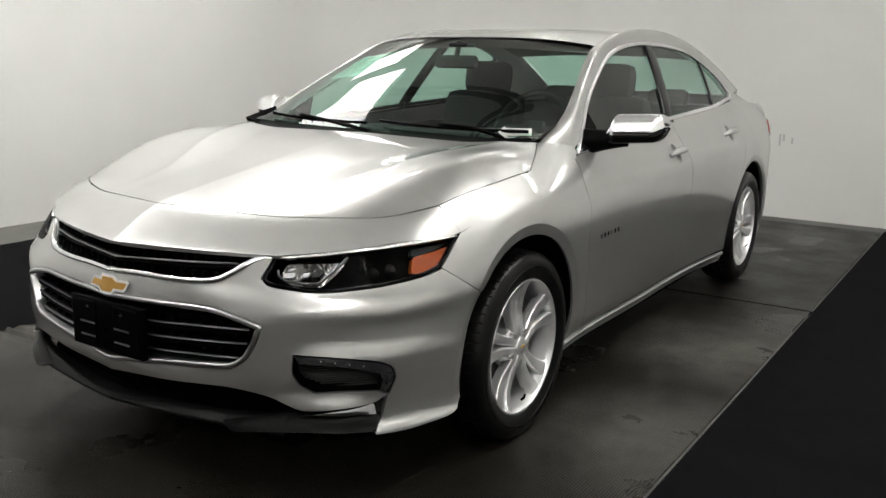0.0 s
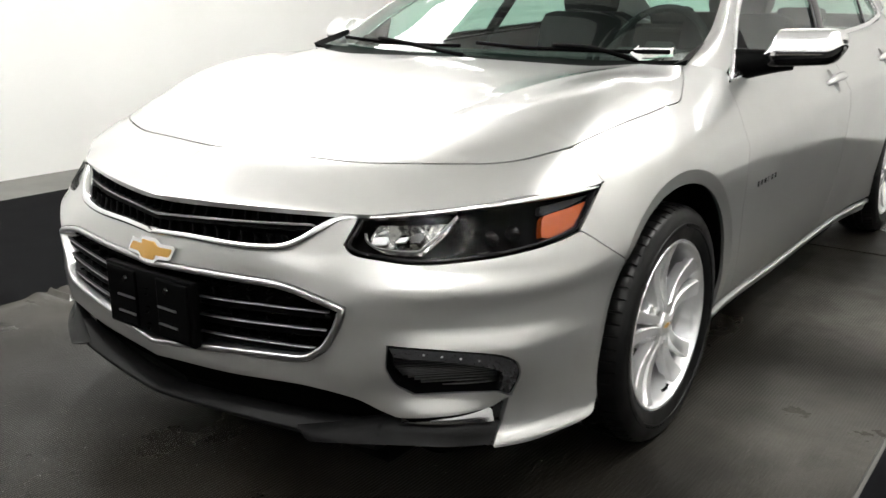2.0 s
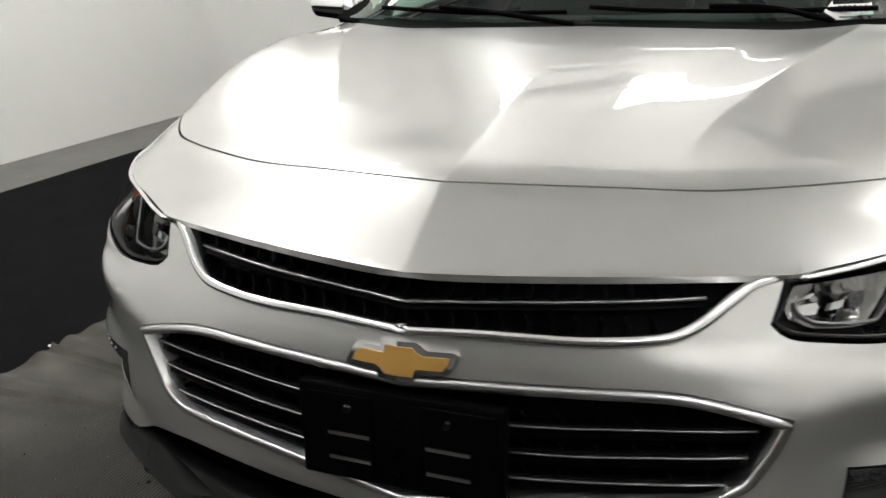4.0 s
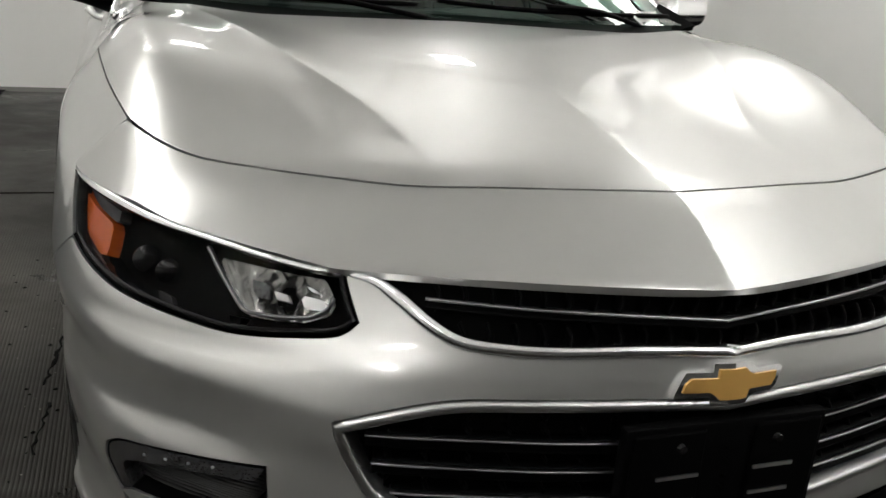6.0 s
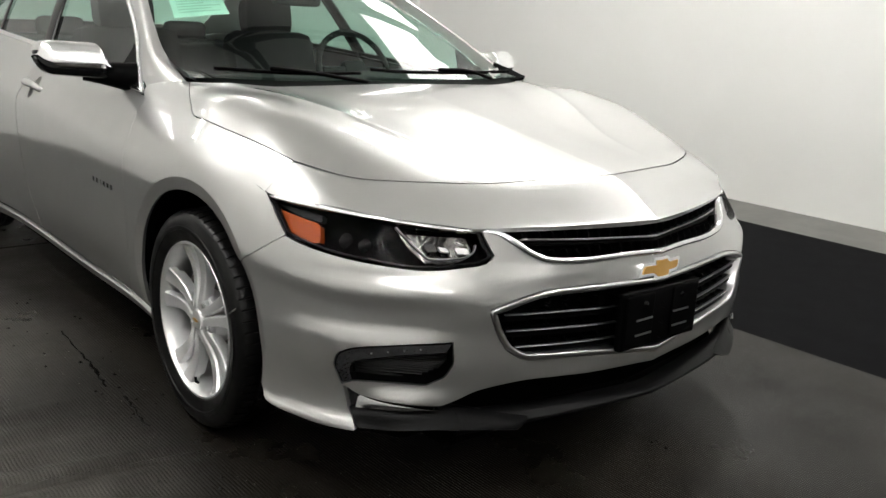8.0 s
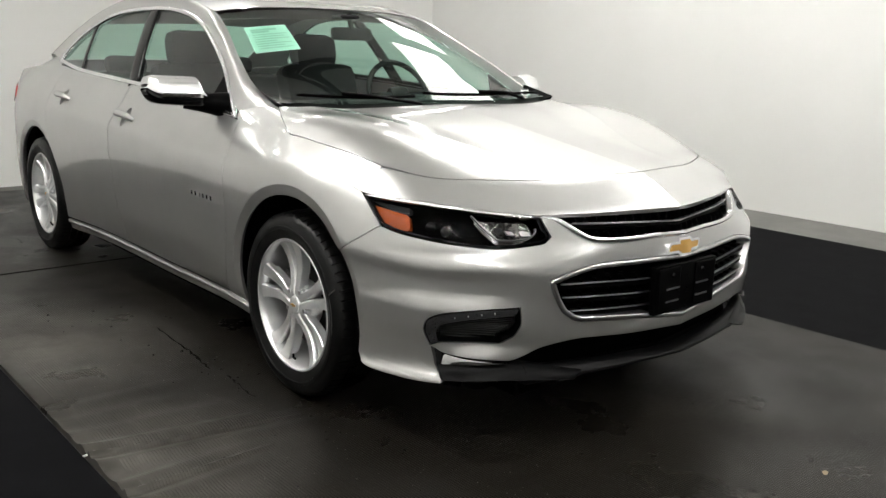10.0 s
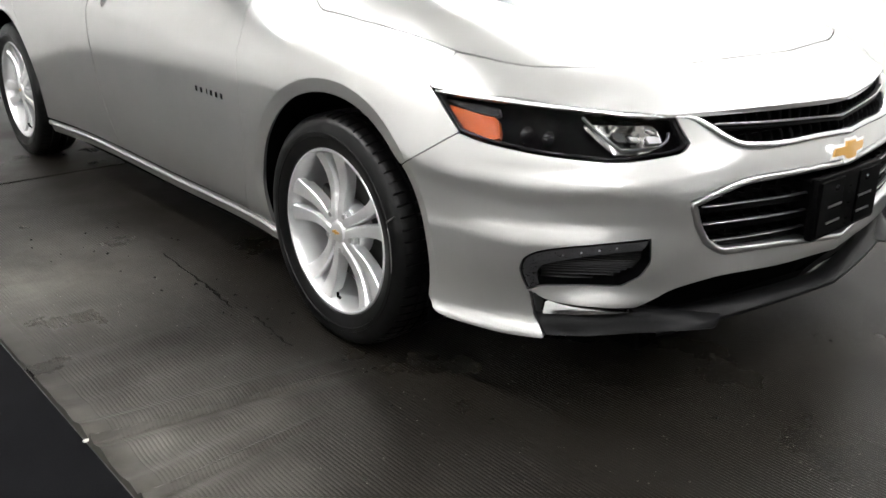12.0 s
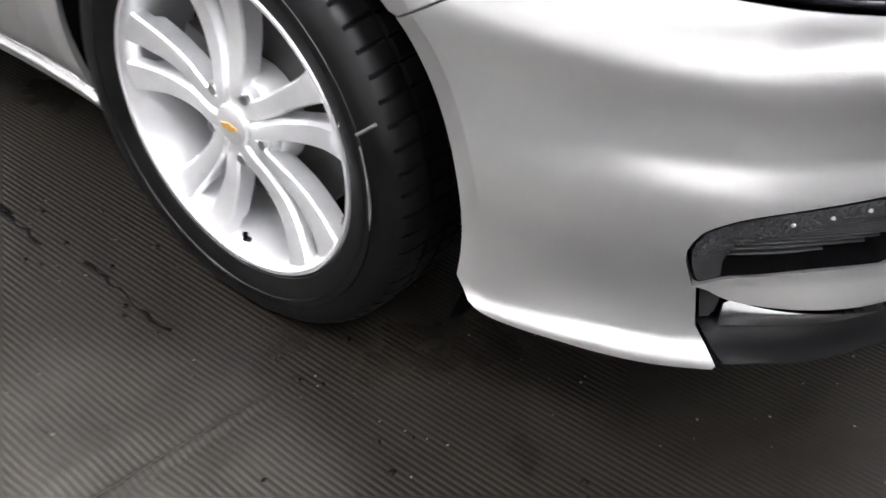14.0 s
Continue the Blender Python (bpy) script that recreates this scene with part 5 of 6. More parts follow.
panel("inner_chin", [closed_half(seg((0, .30), (.90, .30)), seg((.90, .30), (.88, .23)), seg((.88, .23), (0, .23)))], offset(wrap, -.075), liner_mat, car, "black panel behind the chin", rim=0, gap=0)

# emblem and number-plate holder
EMB = np.array([(-.030, .651), (.034, .651), (.034, .640), (.092, .640), (.075, .605), (.030, .605), (.026, .593), (-.036, .593), (-.036, .604), (-.092, .604), (-.075, .639), (-.030, .639)])
panel("emblem", [EMB], offset(wrap, .009), chrome, car, "chrome-edged gold emblem", rim=.012, gap=0, du=.02, dv=.02)
em = car.children[-1]
panel("emblem_inlay", [shrink(EMB, .0080)], offset(wrap, .0115), gold, em, "gold inlay", rim=.003, gap=0, du=.02, dv=.02)
bm = bmesh.new()
box(bm, -.166, .166, -1.012, -.990, .414, .574, .006)
plate = part("plate_holder", bm, black_plastic, car, "blank black number-plate holder", smooth=True)
for sx in (-1, 1):
    bm = bmesh.new()
    box(bm, sx * .098 - .058, sx * .098 + .058, -1.017, -1.011, .424, .566, .004)
    part("holder_panel", bm, black_plastic, plate)
    for z in (.455, .497):
        bm = bmesh.new()
        box(bm, sx * .080 - .034, sx * .080 + .034, -1.0195, -1.016, z - .0026, z + .0026)
        part("holder_slot", bm, dark_chrome, plate, "bright slot in the plate holder")
    bm = bmesh.new()
    bmesh.ops.create_cone(bm, cap_ends=True, segments=16, radius1=.009, radius2=.006, depth=.006, matrix=pose(sx * .080, -1.019, .541, 90, 0, 0))
    part("holder_screw", bm, gloss_black, plate, "black screw")
bm = bmesh.new()
box(bm, -.15, .15, -.995, -.94, .42, .56, .005)
part("holder_back", bm, black_plastic, plate)

# ---------------------------------------------------------------- headlamps and lamp pockets
def faceted(s, z):
    """A reflector bowl with many small facets."""
    s, z = np.broadcast_arrays(np.atleast_1d(np.asarray(s, float)), np.atleast_1d(np.asarray(z, float)))
    d = -.046 + .0022 * np.sin(s * 155 + 40 * z) * np.cos(z * 170) - .12 * np.clip(1 - np.hypot((s - .67) / 1.6, z - .712) / .035, 0, 1) * .16
    return wrap(s, z) + grad_normals(wrap, np.stack([s, z], 1), False) * d[:, None]


grey_lens = principled("grey_lens", (0.022, 0.022, 0.024), 0.16, Coat_Weight=0.4, Coat_Roughness=0.05)
vary(grey_lens, 240, .3, .7, (.016, .016, .0175), (.034, .034, .036))
louvre_mat = principled("louvre_plastic", (0.010, 0.010, 0.0105), 0.5)
LAMP = ring(LAMP_IN, LAMP_LOW, LAMP_OUT, LAMP_UP)
smoked = principled("smoked_plastic", (0.03, 0.03, 0.031), 0.35, 0.0, Specular_IOR_Level=0.2)
for sd in (1, -1):
    P0, _ = on(offset(wrap, -.001), even(np.vstack([LAMP, LAMP[:1]]), .015))
    P1, _ = on(offset(wrap, -.060), shrink(even(np.vstack([LAMP, LAMP[:1]]), .015)[:-1], .004))
    P1 = np.vstack([P1, P1[:1]])
    v, f = loft([P0, P0 * .5 + P1 * .5, P1])
    lamp = mesh("headlamp", v * [sd, 1, 1], f if sd < 0 else [q[::-1] for q in f], gloss_black, car, "headlamp with black housing, clear lens and amber marker")
    panel("housing_back", [shrink(LAMP, .003)], offset(wrap, -.058), black_plastic, lamp, "black housing", side=sd, rim=0, gap=0)
    panel("lens", [LAMP], offset(wrap, -.001), lamp_lens, lamp, "clear lens", side=sd, rim=0, gap=.003)
    P, N = on(offset(wrap, -.001), even(seg((1.205, .7845), (1.022, .7795), (.867, .7675), (.736, .7545), (.585, .7445)), .02))
    strip("upper_bezel", P, N, np.interp(np.linspace(0, 1, len(P)), [0, .25, .5, 1], [.007, .012, .010, .008]), .0035, chrome, lamp, "bright bezel along the top", side=sd, sink=.012)
    P, N = on(offset(wrap, -.006), even(np.vstack([shrink(LAMP, .006), shrink(LAMP, .006)[:1]]), .015)[:-1])
    strip("lens_edge", P, N, .007, .002, gloss_black, lamp, "black lens edge", closed=True, side=sd, sink=.02)
    panel("turn_signal", [ring(seg((1.186, .762), (1.11, .754), (1.028, .745)), seg((1.028, .745), (1.014, .704)), seg((1.014, .704), (1.052, .696), (1.100, .699), (1.148, .722), (1.186, .762)))],
          offset(wrap, -.020), amber, lamp, "orange turn signal", side=sd, rim=.02, gap=0)
    panel("marker_top", [ring(seg((1.196, .774), (1.12, .771), (1.03, .765)), seg((1.03, .765), (1.024, .748)), seg((1.024, .748), (1.11, .757), (1.196, .774)))],
          offset(wrap, -.024), smoked, lamp, "grey reflector", side=sd, rim=.02, gap=0)
    # outer dome
    for s, z, r in ((.955, .724, .026), (.892, .718, .024)):
        c, n = on(offset(wrap, -.050), [(s, z)])
        c = c[0]
        bm = bmesh.new()
        bmesh.ops.create_uvsphere(bm, u_segments=20, v_segments=12, radius=r * .85)
        bmesh.ops.transform(bm, matrix=Matrix.Translation(Vector(c) * 1.0) @ Matrix.Diagonal((1, .7, 1, 1)), verts=bm.verts)
        if sd < 0:
            bmesh.ops.transform(bm, matrix=Matrix.Diagonal((-1, 1, 1, 1)), verts=bm.verts)
        part("lamp_dome", bm, bulb_glass, lamp, "dark glass dome", smooth=True)
    # inner reflector bowl with a bright V-shaped bezel
    panel("reflector_bowl", [ring(seg((.80, .746), (.60, .738)), seg((.60, .738), (.578, .705), (.62, .686)), seg((.62, .686), (.722, .686)), seg((.722, .686), (.77, .716), (.806, .746)))],
          faceted, reflector, lamp, "bright faceted reflector", side=sd, rim=0, gap=0, du=.012, dv=.011)
    P, N = on(offset(wrap, -.014), even(np.vstack([seg((.812, .752), (.778, .726), (.745, .704), (.718, .687)), seg((.718, .687), (.66, .686), (.606, .690)), seg((.606, .690), (.580, .704), (.576, .716))]), .008))
    strip("bowl_bezel", P, N, .0050, .003, slat_chrome, lamp, "satin bezel", side=sd, sink=.006)
    for s0, s1, z0, z1, mt in ((.655, .668, .692, .702, gloss_black), (.690, .722, .706, .726, grey_lens), (.845, .872, .677, .690, smoked), (.588, .628, .700, .716, alloy), (.604, .622, .720, .727, alloy), (.652, .678, .706, .717, dark_chrome)):
        panel("lamp_facet", [ring(seg((s0, z0), (s1, z0 + .002)), seg((s1, z0 + .002), (s1 + .008, z1)), seg((s1 + .008, z1), (s0 + .006, z1 - .003)), seg((s0 + .006, z1 - .003), (s0, z0)))],
              offset(wrap, -.032), mt, lamp, side=sd, rim=.012, gap=0)

    # pocket under the headlamp
    FG = even(np.vstack([FOG, FOG[:1]]), .012)
    P0, _ = on(offset(wrap, -.002), FG)
    P1, _ = on(offset(wrap, -.042), shrink(FG[:-1], .004))
    P1 = np.vstack([P1, P1[:1]])
    v, f = loft([P0, P1])
    pocket = mesh("lamp_pocket", v * [sd, 1, 1], f if sd < 0 else [q[::-1] for q in f], black_plastic, car, "black pocket with running light and louvres")
    panel("pocket_back", [shrink(FOG, -.002)], offset(wrap, -.040), black_plastic, pocket, side=sd, rim=0, gap=0)
    panel("running_light", [ring(seg((.649, .485), (.772, .4775), (.8905, .4585), (.928, .4400)), seg((.928, .4400), (.9385, .41), (.9235, .3605)), seg((.9235, .3605), (.897, .368)), seg((.897, .368), (.903, .405), (.893, .424)),
                                 seg((.893, .424), (.860, .436), (.772, .455), (.66, .464)), seg((.66, .464), (.649, .485)))], offset(wrap, -.003), grey_lens, pocket, "smoked clear running light", side=sd, rim=.025, gap=0)
    for s, z in ((.845, .4535), (.805, .4605), (.765, .4665), (.725, .4715)):
        c, n = on(offset(wrap, -.003), [(s, z)])
        bm = bmesh.new()
        bmesh.ops.create_uvsphere(bm, u_segments=10, v_segments=6, radius=.0024, matrix=Matrix.Translation(Vector(c[0] * [sd, 1, 1])))
        part("led", bm, dark_chrome, pocket, "tiny bright diode", smooth=True)
    for i in range(15):
        z = .3725 + i * .0064
        s0 = float(np.interp(z, [.377, .383, .404, .437], [.79, .725, .676, .655]))
        P, N = on(offset(wrap, -.030), even(np.array([(s0, z), (.896 if i < 8 else .88 - (i - 7) * .012, z + (.010 if i > 4 else .002 * i))]), .03))
        strip("louvre", P, N, .0034, .006, louvre_mat, pocket, sink=.008, side=sd)

# ---------------------------------------------------------------- mirrors, handles, badge
for sd, door in zip((1, -1), doors_f):
    body_rows, cap_rows = [], []
    for t in np.linspace(0, 1, 25):
        x = .862 + .214 * t
        e = np.clip((t - .80) / .20, 0, 1)
        g = np.clip((.17 - t) / .17, 0, 1)
        high = 1.098 + .006 * t - .074 * g ** 1.15 - .050 * (1 - math.sqrt(max(1 - e * e, 0)))
        split = 1.020 + .006 * t + .030 * e ** 1.6
        low = .976 + .016 * t + .045 * e ** 2
        a = .074 * (1 - .45 * g) * (1 - .55 * e ** 2.2)
        cy = .706 + .075 * t
        u = np.radians(np.linspace(0, 90, 11))
        front = np.stack([np.full(11, x), cy - .004 - a * (1 - .95 * (u / u[-1]) ** 1.5), split + (high - split) * np.sin(u) ** .85], 1)
        back = np.array([(x, cy + a * .5, high - .001), (x, cy + a * .92, high - .006)])
        cap_rows.append(np.vstack([[(x, cy - a + .006, split - .001)], front, back]))
        w = np.radians(np.linspace(0, 360, 33))
        sq = lambda v: np.sign(v) * np.abs(v) ** .5
        yb, zb = sq(np.cos(w)), sq(np.sin(w))
        zz = (low + high) / 2 - .001 + ((high - low) / 2 - .004) * zb
        lean = np.clip((zz - split) / max(high - split, .01), 0, 1)
        body_rows.append(np.stack([np.full(33, x), np.maximum(cy - .97 * a * yb, cy - a * (1 - .95 * lean ** 1.2) + .004), zz], 1))
    v, f = loft(body_rows)
    k = len(body_rows) - 1
    f += [tuple(range(32)), tuple(range(k * 33 + 31, k * 33 - 1, -1))]
    mir = mesh("side_mirror", v * [sd, 1, 1], f if sd < 0 else [q[::-1] for q in f], gloss_black, car, "side mirror with chrome cap on a black foot")
    v, f = loft(cap_rows)
    mesh("mirror_cap", v * [sd, 1, 1], f if sd < 0 else [q[::-1] for q in f], cap_chrome, mir, "chrome cap")
    P = seg((.775, .655, .985), (.82, .675, .992), (.88, .702, .998), (.94, .726, 1.000))
    tube("mirror_foot", P, np.interp(np.linspace(0, 1, len(P)), [0, .35, 1], [.056, .046, .026]), black_plastic, mir, "gloss black foot", k=12, side=sd)
    P = seg((1.054, .734, 1.066), (1.074, .766, 1.064), (1.072, .804, 1.060))
    strip("repeater", P, [(.9, -.4, 0)] * len(P), .012, .005, smoked, mir, "clear repeater lens", side=sd)
    panel("sail_panel", [np.array([(.572, float(belt(.572)) + .02), (.68, 1.050), (.765, 1.108), (.80, float(belt(.80)) + .018)])], offset(cabin, .001), black_plastic, door, "black triangle in the window corner", side=sd, rim=.006, gap=0)


def handle(door, s, z, sd):
    line = seg((s - .105, z - .006), (s - .04, z), (s + .04, z + .003), (s + .10, z + .003))
    P, N = on(wrap, line)
    u = np.linspace(0, 1, len(P))
    lift = .024 * np.clip(np.sin(u * np.pi) * 2.2, 0, 1)
    h = strip("door_handle", P + N * lift[:, None], N, np.interp(u, [0, .3, .8, 1], [.018, .030, .030, .014]), .010, paint, door, "silver pull handle", sink=.010, side=sd)
    cup = handle_cup(s, z)
    P0, N0 = on(wrap, cup)
    rows = []
    for k, d in ((1.02, .0005), (.96, .006), (.8, .013), (.5, .018), (.03, .020)):
        Pq, _ = on(wrap, cup.mean(0) + (cup - cup.mean(0)) * k)
        rows.append(Pq - N0 * d)
    rows = [np.vstack([r, r[:1]]) for r in rows]
    v, f = loft(rows)
    mesh("handle_cup", v * [sd, 1, 1], f if sd > 0 else [q[::-1] for q in f], paint, door, "hollow grip cup behind the handle")


for sd, df, dr in zip((1, -1), doors_f, doors_r):
    handle(df, 3.125, .882, sd)
    handle(dr, 4.025, .922, sd)
    for i in range(6):
        V, F = [], []
        s0 = 2.160 + i * .034
        P, N = on(wrap, [(s0, .632 + i * .0004), (s0 + (.006 if i in (3,) else .015), .632 + i * .0004), (s0 + (.006 if i in (3,) else .015), .649 + i * .0004), (s0, .649 + i * .0004)])
        b = len(V)
        V += list(P + N * .0035) + list(P - N * .001)
        F += [(b, b + 1, b + 2, b + 3)] + [(b + k, b + 4 + k, b + 4 + (k + 1) % 4, b + (k + 1) % 4) for k in range(4)]
        V = np.array(V)
        mesh("badge_bar", V * [sd, 1, 1], F if sd > 0 else [q[::-1] for q in F], chrome, df, "small bright bar of a badge", smooth=False)

# ---------------------------------------------------------------- scuttle, wipers and things on the windscreen
rows = []
ca = even(mirrored(COWL[::-1]), .03)
ca3 = top(ca[:, 0], ca[:, 1]) - np.array([0, -.004, .012])
cb = even(mirrored(WS_LOW), .005)
cb = cb[np.linspace(0, len(cb) - 1, len(ca3)).astype(int)]
for t in np.linspace(0, 1, 5):
    q = ca3 * (1 - t) + (cb + np.array([0, .03, .008])) * t
    q[:, 2] -= .012 * 4 * t * (1 - t)
    rows.append(q)
v, f = loft(rows)
mesh("scuttle", v, f, black_plastic, car, "black scuttle panel under the windscreen")

for pts, arm0 in ((((.93, .035), (.6, .030), (.2, .038), (-.02, .055)), (.62, .36, 1.0)), (((-.10, .03), (-.45, .025), (-.75, .045), (-.86, .06)), (-.05, .335, 1.0))):
    blade = np.array([screen(u, t) + np.array([0, -.014, .016]) for u, t in pts])
    wiper = tube("wiper", seg(*blade), .0065, black_plastic, car, "black wiper blade")
    strip("wiper_arm", seg(arm0, blade[1] + np.array([0, -.01, .008]), (blade[2] + blade[1]) / 2 + np.array([0, -.005, .012])), [(0, -.5, .85)] * 17, .014, .006, black_plastic, wiper)

for sd in (1, -1):
    bm = bmesh.new()
    for x, y, z in ((.756, .326, 1.020), (.750, .330, 1.003), (.739, .505, 1.066), (.722, .500, 1.048), (.688, .42, 1.000), (.700, .345, 1.000), (.712, .43, 1.030), (.746, .42, 1.046)):
        bm.verts.new((x * sd, y, z))
    bmesh.ops.convex_hull(bm, input=bm.verts)
    part("cowl_corner", bm, black_plastic, car, "black plastic corner at the foot of the pillar", smooth=True, sharp=40)

sticker = tagged(new("window_sticker"), "pale green paper sheet with lines of print inside the windscreen", "paper")
u0, u1, t0, t1 = -.89, -.60, .54, .82
g = [[screen(u, t) - np.array([0, -.004, .008]) for u in np.linspace(u0, u1, 8)] for t in np.linspace(t0, t1, 8)]
v, f = loft(g)
mesh("sheet", v, f, paper, sticker)
for i in range(9):
    t = t0 + (t1 - t0) * (.10 + .085 * i)
    wdt = (.75, .6, .8, .5, .8, .7, .8, .4, .6)[i]
    g = [[screen(u0 + (u1 - u0) * (.1 + wdt * k / 5), tt) - np.array([0, -.002, .0045]) for k in range(6)] for tt in (t, t + (.008 if i < 7 else .02))]
    v, f = loft(g)
    mesh("print_line", v, f, pale_ink, sticker)

tag = tagged(new("stock_tag"), "small white arrow-shaped card with black digits on the windscreen", "tag")
tm = pose(.628, .378, 1.030, 62, 0, 28)
tag.matrix_basis = tm
bm = bmesh.new()
pts = [(-.072, .0), (-.045, .028), (-.045, .018), (.05, .018), (.056, .022), (.056, -.022), (-.045, -.022), (-.045, -.020)]
vs = [bm.verts.new((x, y, 0)) for x, y in pts]
fc = bm.faces.new(vs)
r = bmesh.ops.extrude_face_region(bm, geom=[fc])
bmesh.ops.translate(bm, verts=[q for q in r["geom"] if isinstance(q, bmesh.types.BMVert)], vec=(0, 0, -.002))
part("card", bm, white_card, tag)
cu = bpy.data.curves.new("digits", "FONT")
cu.body, cu.size, cu.extrude, cu.align_x, cu.align_y = "850366", .027, .0003, "CENTER", "CENTER"
tx = new("digits", cu)
bpy.context.view_layer.update()
me = bpy.data.meshes.new_from_object(tx.evaluated_get(bpy.context.evaluated_depsgraph_get()))
bpy.data.objects.remove(tx)
me.materials.clear()
me.materials.append(ink)
dg = new("digits", me)
dg.parent = tag
dg.location = (.004, .004, .0012)
bm = bmesh.new()
box(bm, -.035, .045, -.018, -.014, .0, .0008)
part("print_line", bm, ink, tag)

# ---------------------------------------------------------------- inside the car
bm = bmesh.new()
rows = []
for y, z in ((.47, .955), (.60, .985), (.80, .992), (.90, .975), (.95, .93), (.95, .70)):
    rows.append([(x, y + .04 * (x / .7) ** 2, z - .03 * abs(x / .7) ** 4 + .018 * math.exp(-((x - .36) / .18) ** 2) * (y > .7)) for x in np.linspace(-.70, .70, 25)])
v, f = loft(rows)
mesh("dashboard", v, f, dash_mat, car, "black dashboard")
rows = []
for x in np.linspace(-1, 1, 13):
    rows.append(np.stack([RE[:, 0] * x * .97, RE[:, 1], RE[:, 2] - .035 + .02 * (1 - x * x)], 1))
v, f = loft(rows)
headliner = principled("headliner", (0.20, 0.20, 0.19), 0.95)
vary(headliner, 80, .3, .7, (.17, .17, .16), (.23, .23, .22))
mesh("headliner", v, [q[::-1] for q in f], headliner, car, "grey roof lining")


def cushion(name, parent, c, size, lean, label, r=.05):
    bm = bmesh.new()
    box(bm, -size[0] / 2, size[0] / 2, -size[1] / 2, size[1] / 2, 0, size[2], r, turn=None)
    bmesh.ops.transform(bm, matrix=pose(*c, lean, 0, 0), verts=bm.verts)
    return part(name, bm, cloth, parent, label, smooth=True)


for x in (-.37, .37):
    st_ = cushion("front_seat", car, (x, 1.42, .40), (.50, .50, .18), 4, "dark cloth front seat")
    cushion("backrest", st_, (x, 1.66, .52), (.50, .16, .63), -18, "dark backrest", .07)
    cushion("headrest", st_, (x, 1.85, 1.10), (.29, .12, .19), -10, "dark headrest", .055)
rear_seat = cushion("rear_seat", car, (0, 2.35, .42), (1.25, .50, .16), 4, "dark cloth rear bench")
cushion("backrest", rear_seat, (0, 2.60, .52), (1.24, .16, .55), -22, "dark backrest", .06)
for x in (-.36, .36):
    cushion("headrest", rear_seat, (x, 2.82, 1.03), (.26, .09, .11), -18, "dark headrest", .04)
a = np.linspace(0, 2 * np.pi, 33)
wm = np.array(pose(.36, 1.02, .985, 65, 0, 0))
ringp = np.stack([.185 * np.cos(a), .185 * np.sin(a), np.zeros(33), np.ones(33)], 1) @ wm.T
steer = tube("steering_wheel", ringp[:, :3], .014, dash_mat, car, "black steering wheel", k=8)
bm = bmesh.new()
box(bm, -.17, .17, -.022, .022, -.02, .012, .01, turn=Matrix(wm))
box(bm, -.06, .06, -.075, .05, -.03, .02, .02, turn=Matrix(wm))
part("spoke_pad", bm, dash_mat, steer, smooth=True)
bm = bmesh.new()
box(bm, -.112, .112, -.018, .018, -.030, .030, .016, turn=pose(0, .93, 1.285, -12, 0, 0))
rv_ = part("inner_mirror", bm, dash_mat, car, "black inner mirror", smooth=True)
tube("mirror_stalk", [(0, .925, 1.30), (0, .955, 1.375)], .012, dash_mat, rv_)
bm = bmesh.new()
box(bm, -.05, .05, .93, 1.03, 1.352, 1.372, .01)
part("sensor_box", bm, dash_mat, rv_, smooth=True)

# ---------------------------------------------------------------- small marks on the mats and walls
rng = random.Random(4)


def specks(name, count, area, size, material, label):
    V, F = [], []
    x0, x1, y0, y1 = area
    for _ in range(count):
        x, y = rng.uniform(x0, x1), rng.uniform(y0, y1)
        r = rng.uniform(*size)
        k = rng.randint(4, 6)
        b = len(V)
        z = .0003
        h = r * rng.uniform(.5, .9)
        a0 = rng.uniform(0, 6)
        for i in range(k):
            a = a0 + 2 * math.pi * i / k
            V.append((x + r * math.cos(a) * rng.uniform(.6, 1.1), y + r * math.sin(a) * rng.uniform(.6, 1.1), z))
        V.append((x, y, z + h))
        F += [(b + i, b + (i + 1) % k, b + k) for i in range(k)]
    return tagged(mesh(name, V, F, material, smooth=False), label, "grit", kind="stuff")


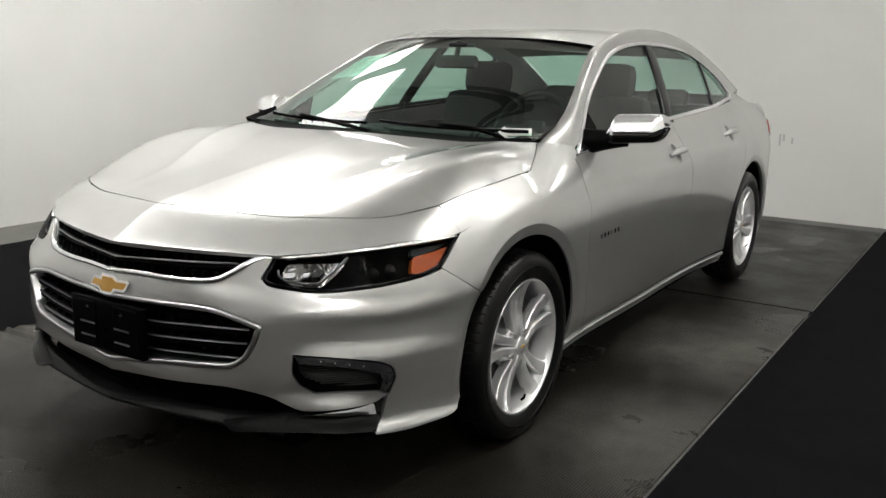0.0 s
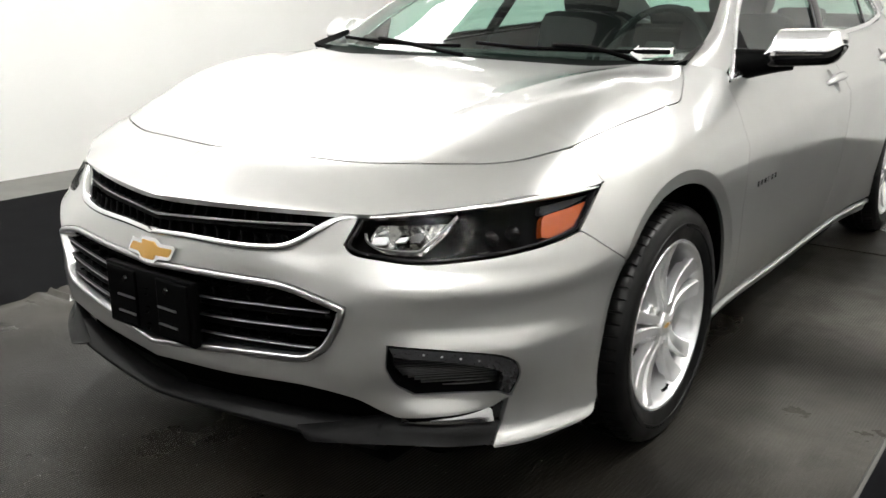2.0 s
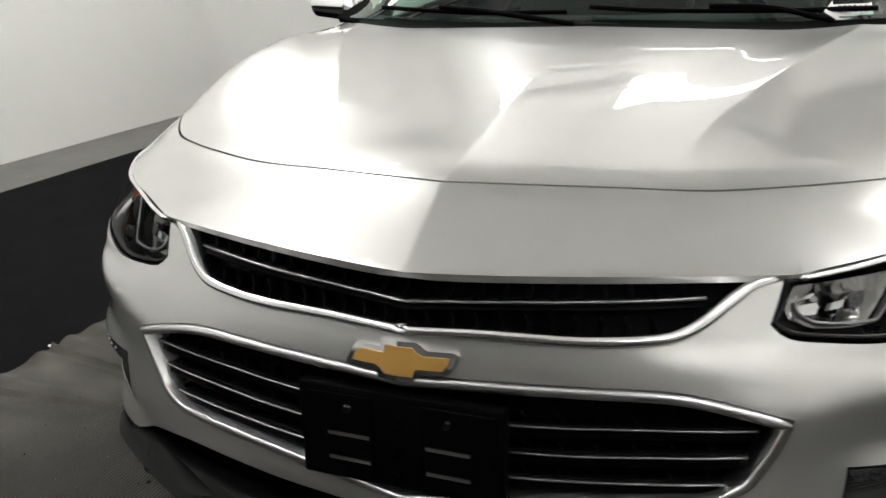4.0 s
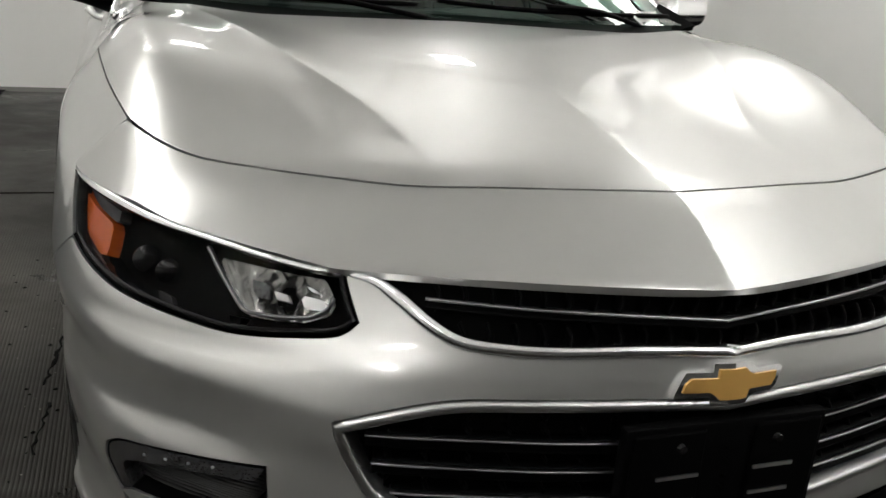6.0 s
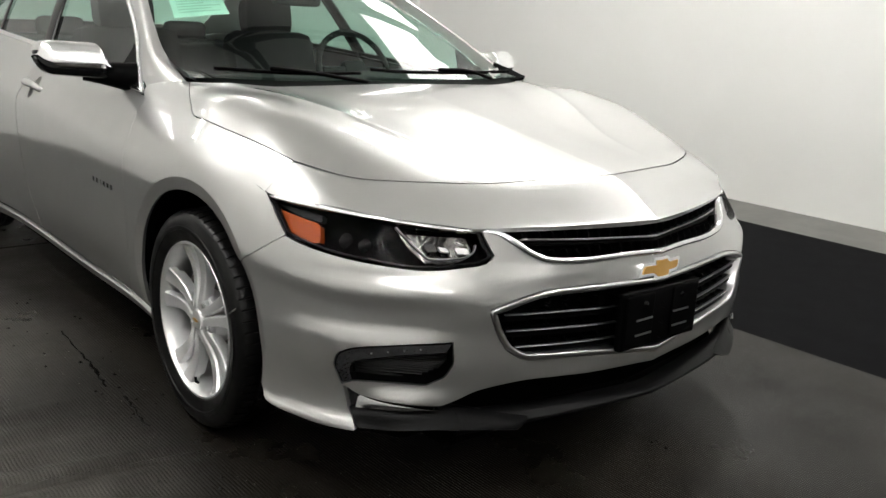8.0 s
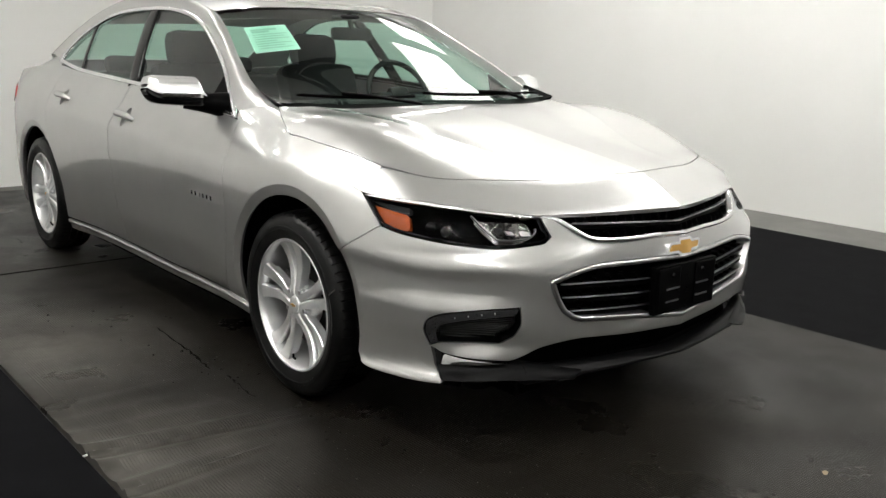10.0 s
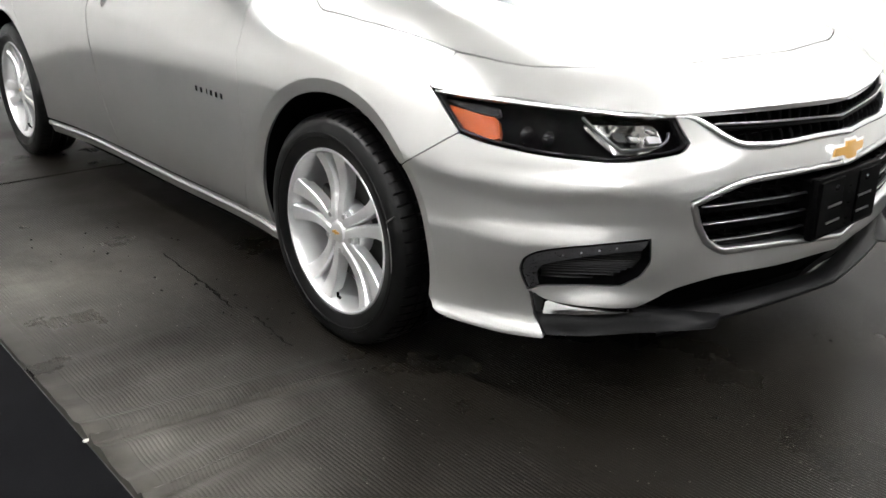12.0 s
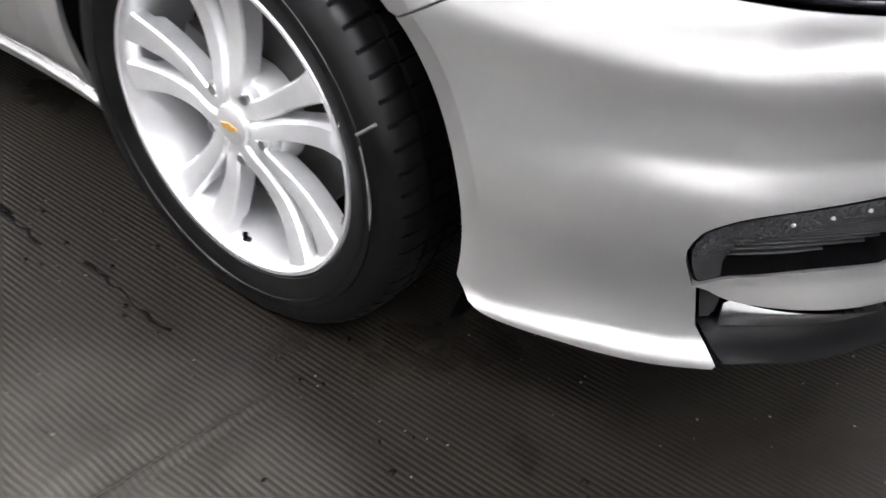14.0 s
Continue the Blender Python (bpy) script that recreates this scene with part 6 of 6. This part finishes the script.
specks("floor_grit", 420, (-1.62, -.3, -1.6, .9), (.0011, .0028), grit_mat, "pale grit scattered over the ribbed mat")
specks("floor_grit", 140, (-.4, 1.38, -3.0, .6), (.0012, .0028), grit_mat, "pale grit scattered over the ribbed mat")
specks("dark_crumbs", 60, (-1.35, -.85, -.7, 1.5), (.003, .009), dark_grit, "dark rubber crumbs on the mat")


def scrap(name, x, y, z, size, material, label, category, turn=0):
    bm = bmesh.new()
    bmesh.ops.create_icosphere(bm, subdivisions=2, radius=1)
    for q in bm.verts:
        q.co *= 1 + .35 * noise.noise(q.co * 1.7)
    bmesh.ops.transform(bm, matrix=pose(x, y, z + size[2] * .8, 0, 0, turn) @ Matrix.Diagonal((*size, 1)), verts=bm.verts)
    return tagged(part(name, bm, material, smooth=True), label, category)


leaf_mat = principled("dry_leaf", (0.30, 0.24, 0.15), 0.8)
vary(leaf_mat, 60, .3, .7, (.24, .18, .10), (.36, .30, .20))
scrap("dry_leaf", .075, -1.51, 0, (.016, .008, .003), leaf_mat, "small pale brown dry leaf on the mat", "leaf", 20)
scrap("paper_scrap", -1.655, -.085, .012, (.008, .005, .004), white_card, "tiny pale scrap on the mat's fold", "scrap")
for x, z, h in ((.50, .66, .05), (.53, .68, .03), (.60, .66, .025)):
    bm = bmesh.new()
    box(bm, x - .008, x + .008, WY1 - .0015, WY1 + .002, z - h, z + h, .0)
    bmesh.ops.bevel(bm, geom=list(bm.edges), offset=.0005, segments=1, affect="EDGES")
    tagged(part("scuff", bm, scuff_mat), "short grey scuff on the white wall", "scuff", "wall scuffs", kind="structure")
for x0, y0, x1, y1 in ((-1.0, .52, -.985, 1.0), (-1.02, .40, -1.0, .62), (-1.02, .05, -1.0, .3)):
    n = 12
    P = np.array([(x0 + (x1 - x0) * i / n + rng.uniform(-.006, .006), y0 + (y1 - y0) * i / n, .0004) for i in range(n + 1)])
    tagged(strip("rubber_scuff", P, [(0, 0, 1)] * (n + 1), [rng.uniform(.002, .011) for _ in range(n + 1)], .0006, dark_grit, None, "", sink=.001), "dark rubber scuff along the ribs", "scuff", "rubber scuffs")
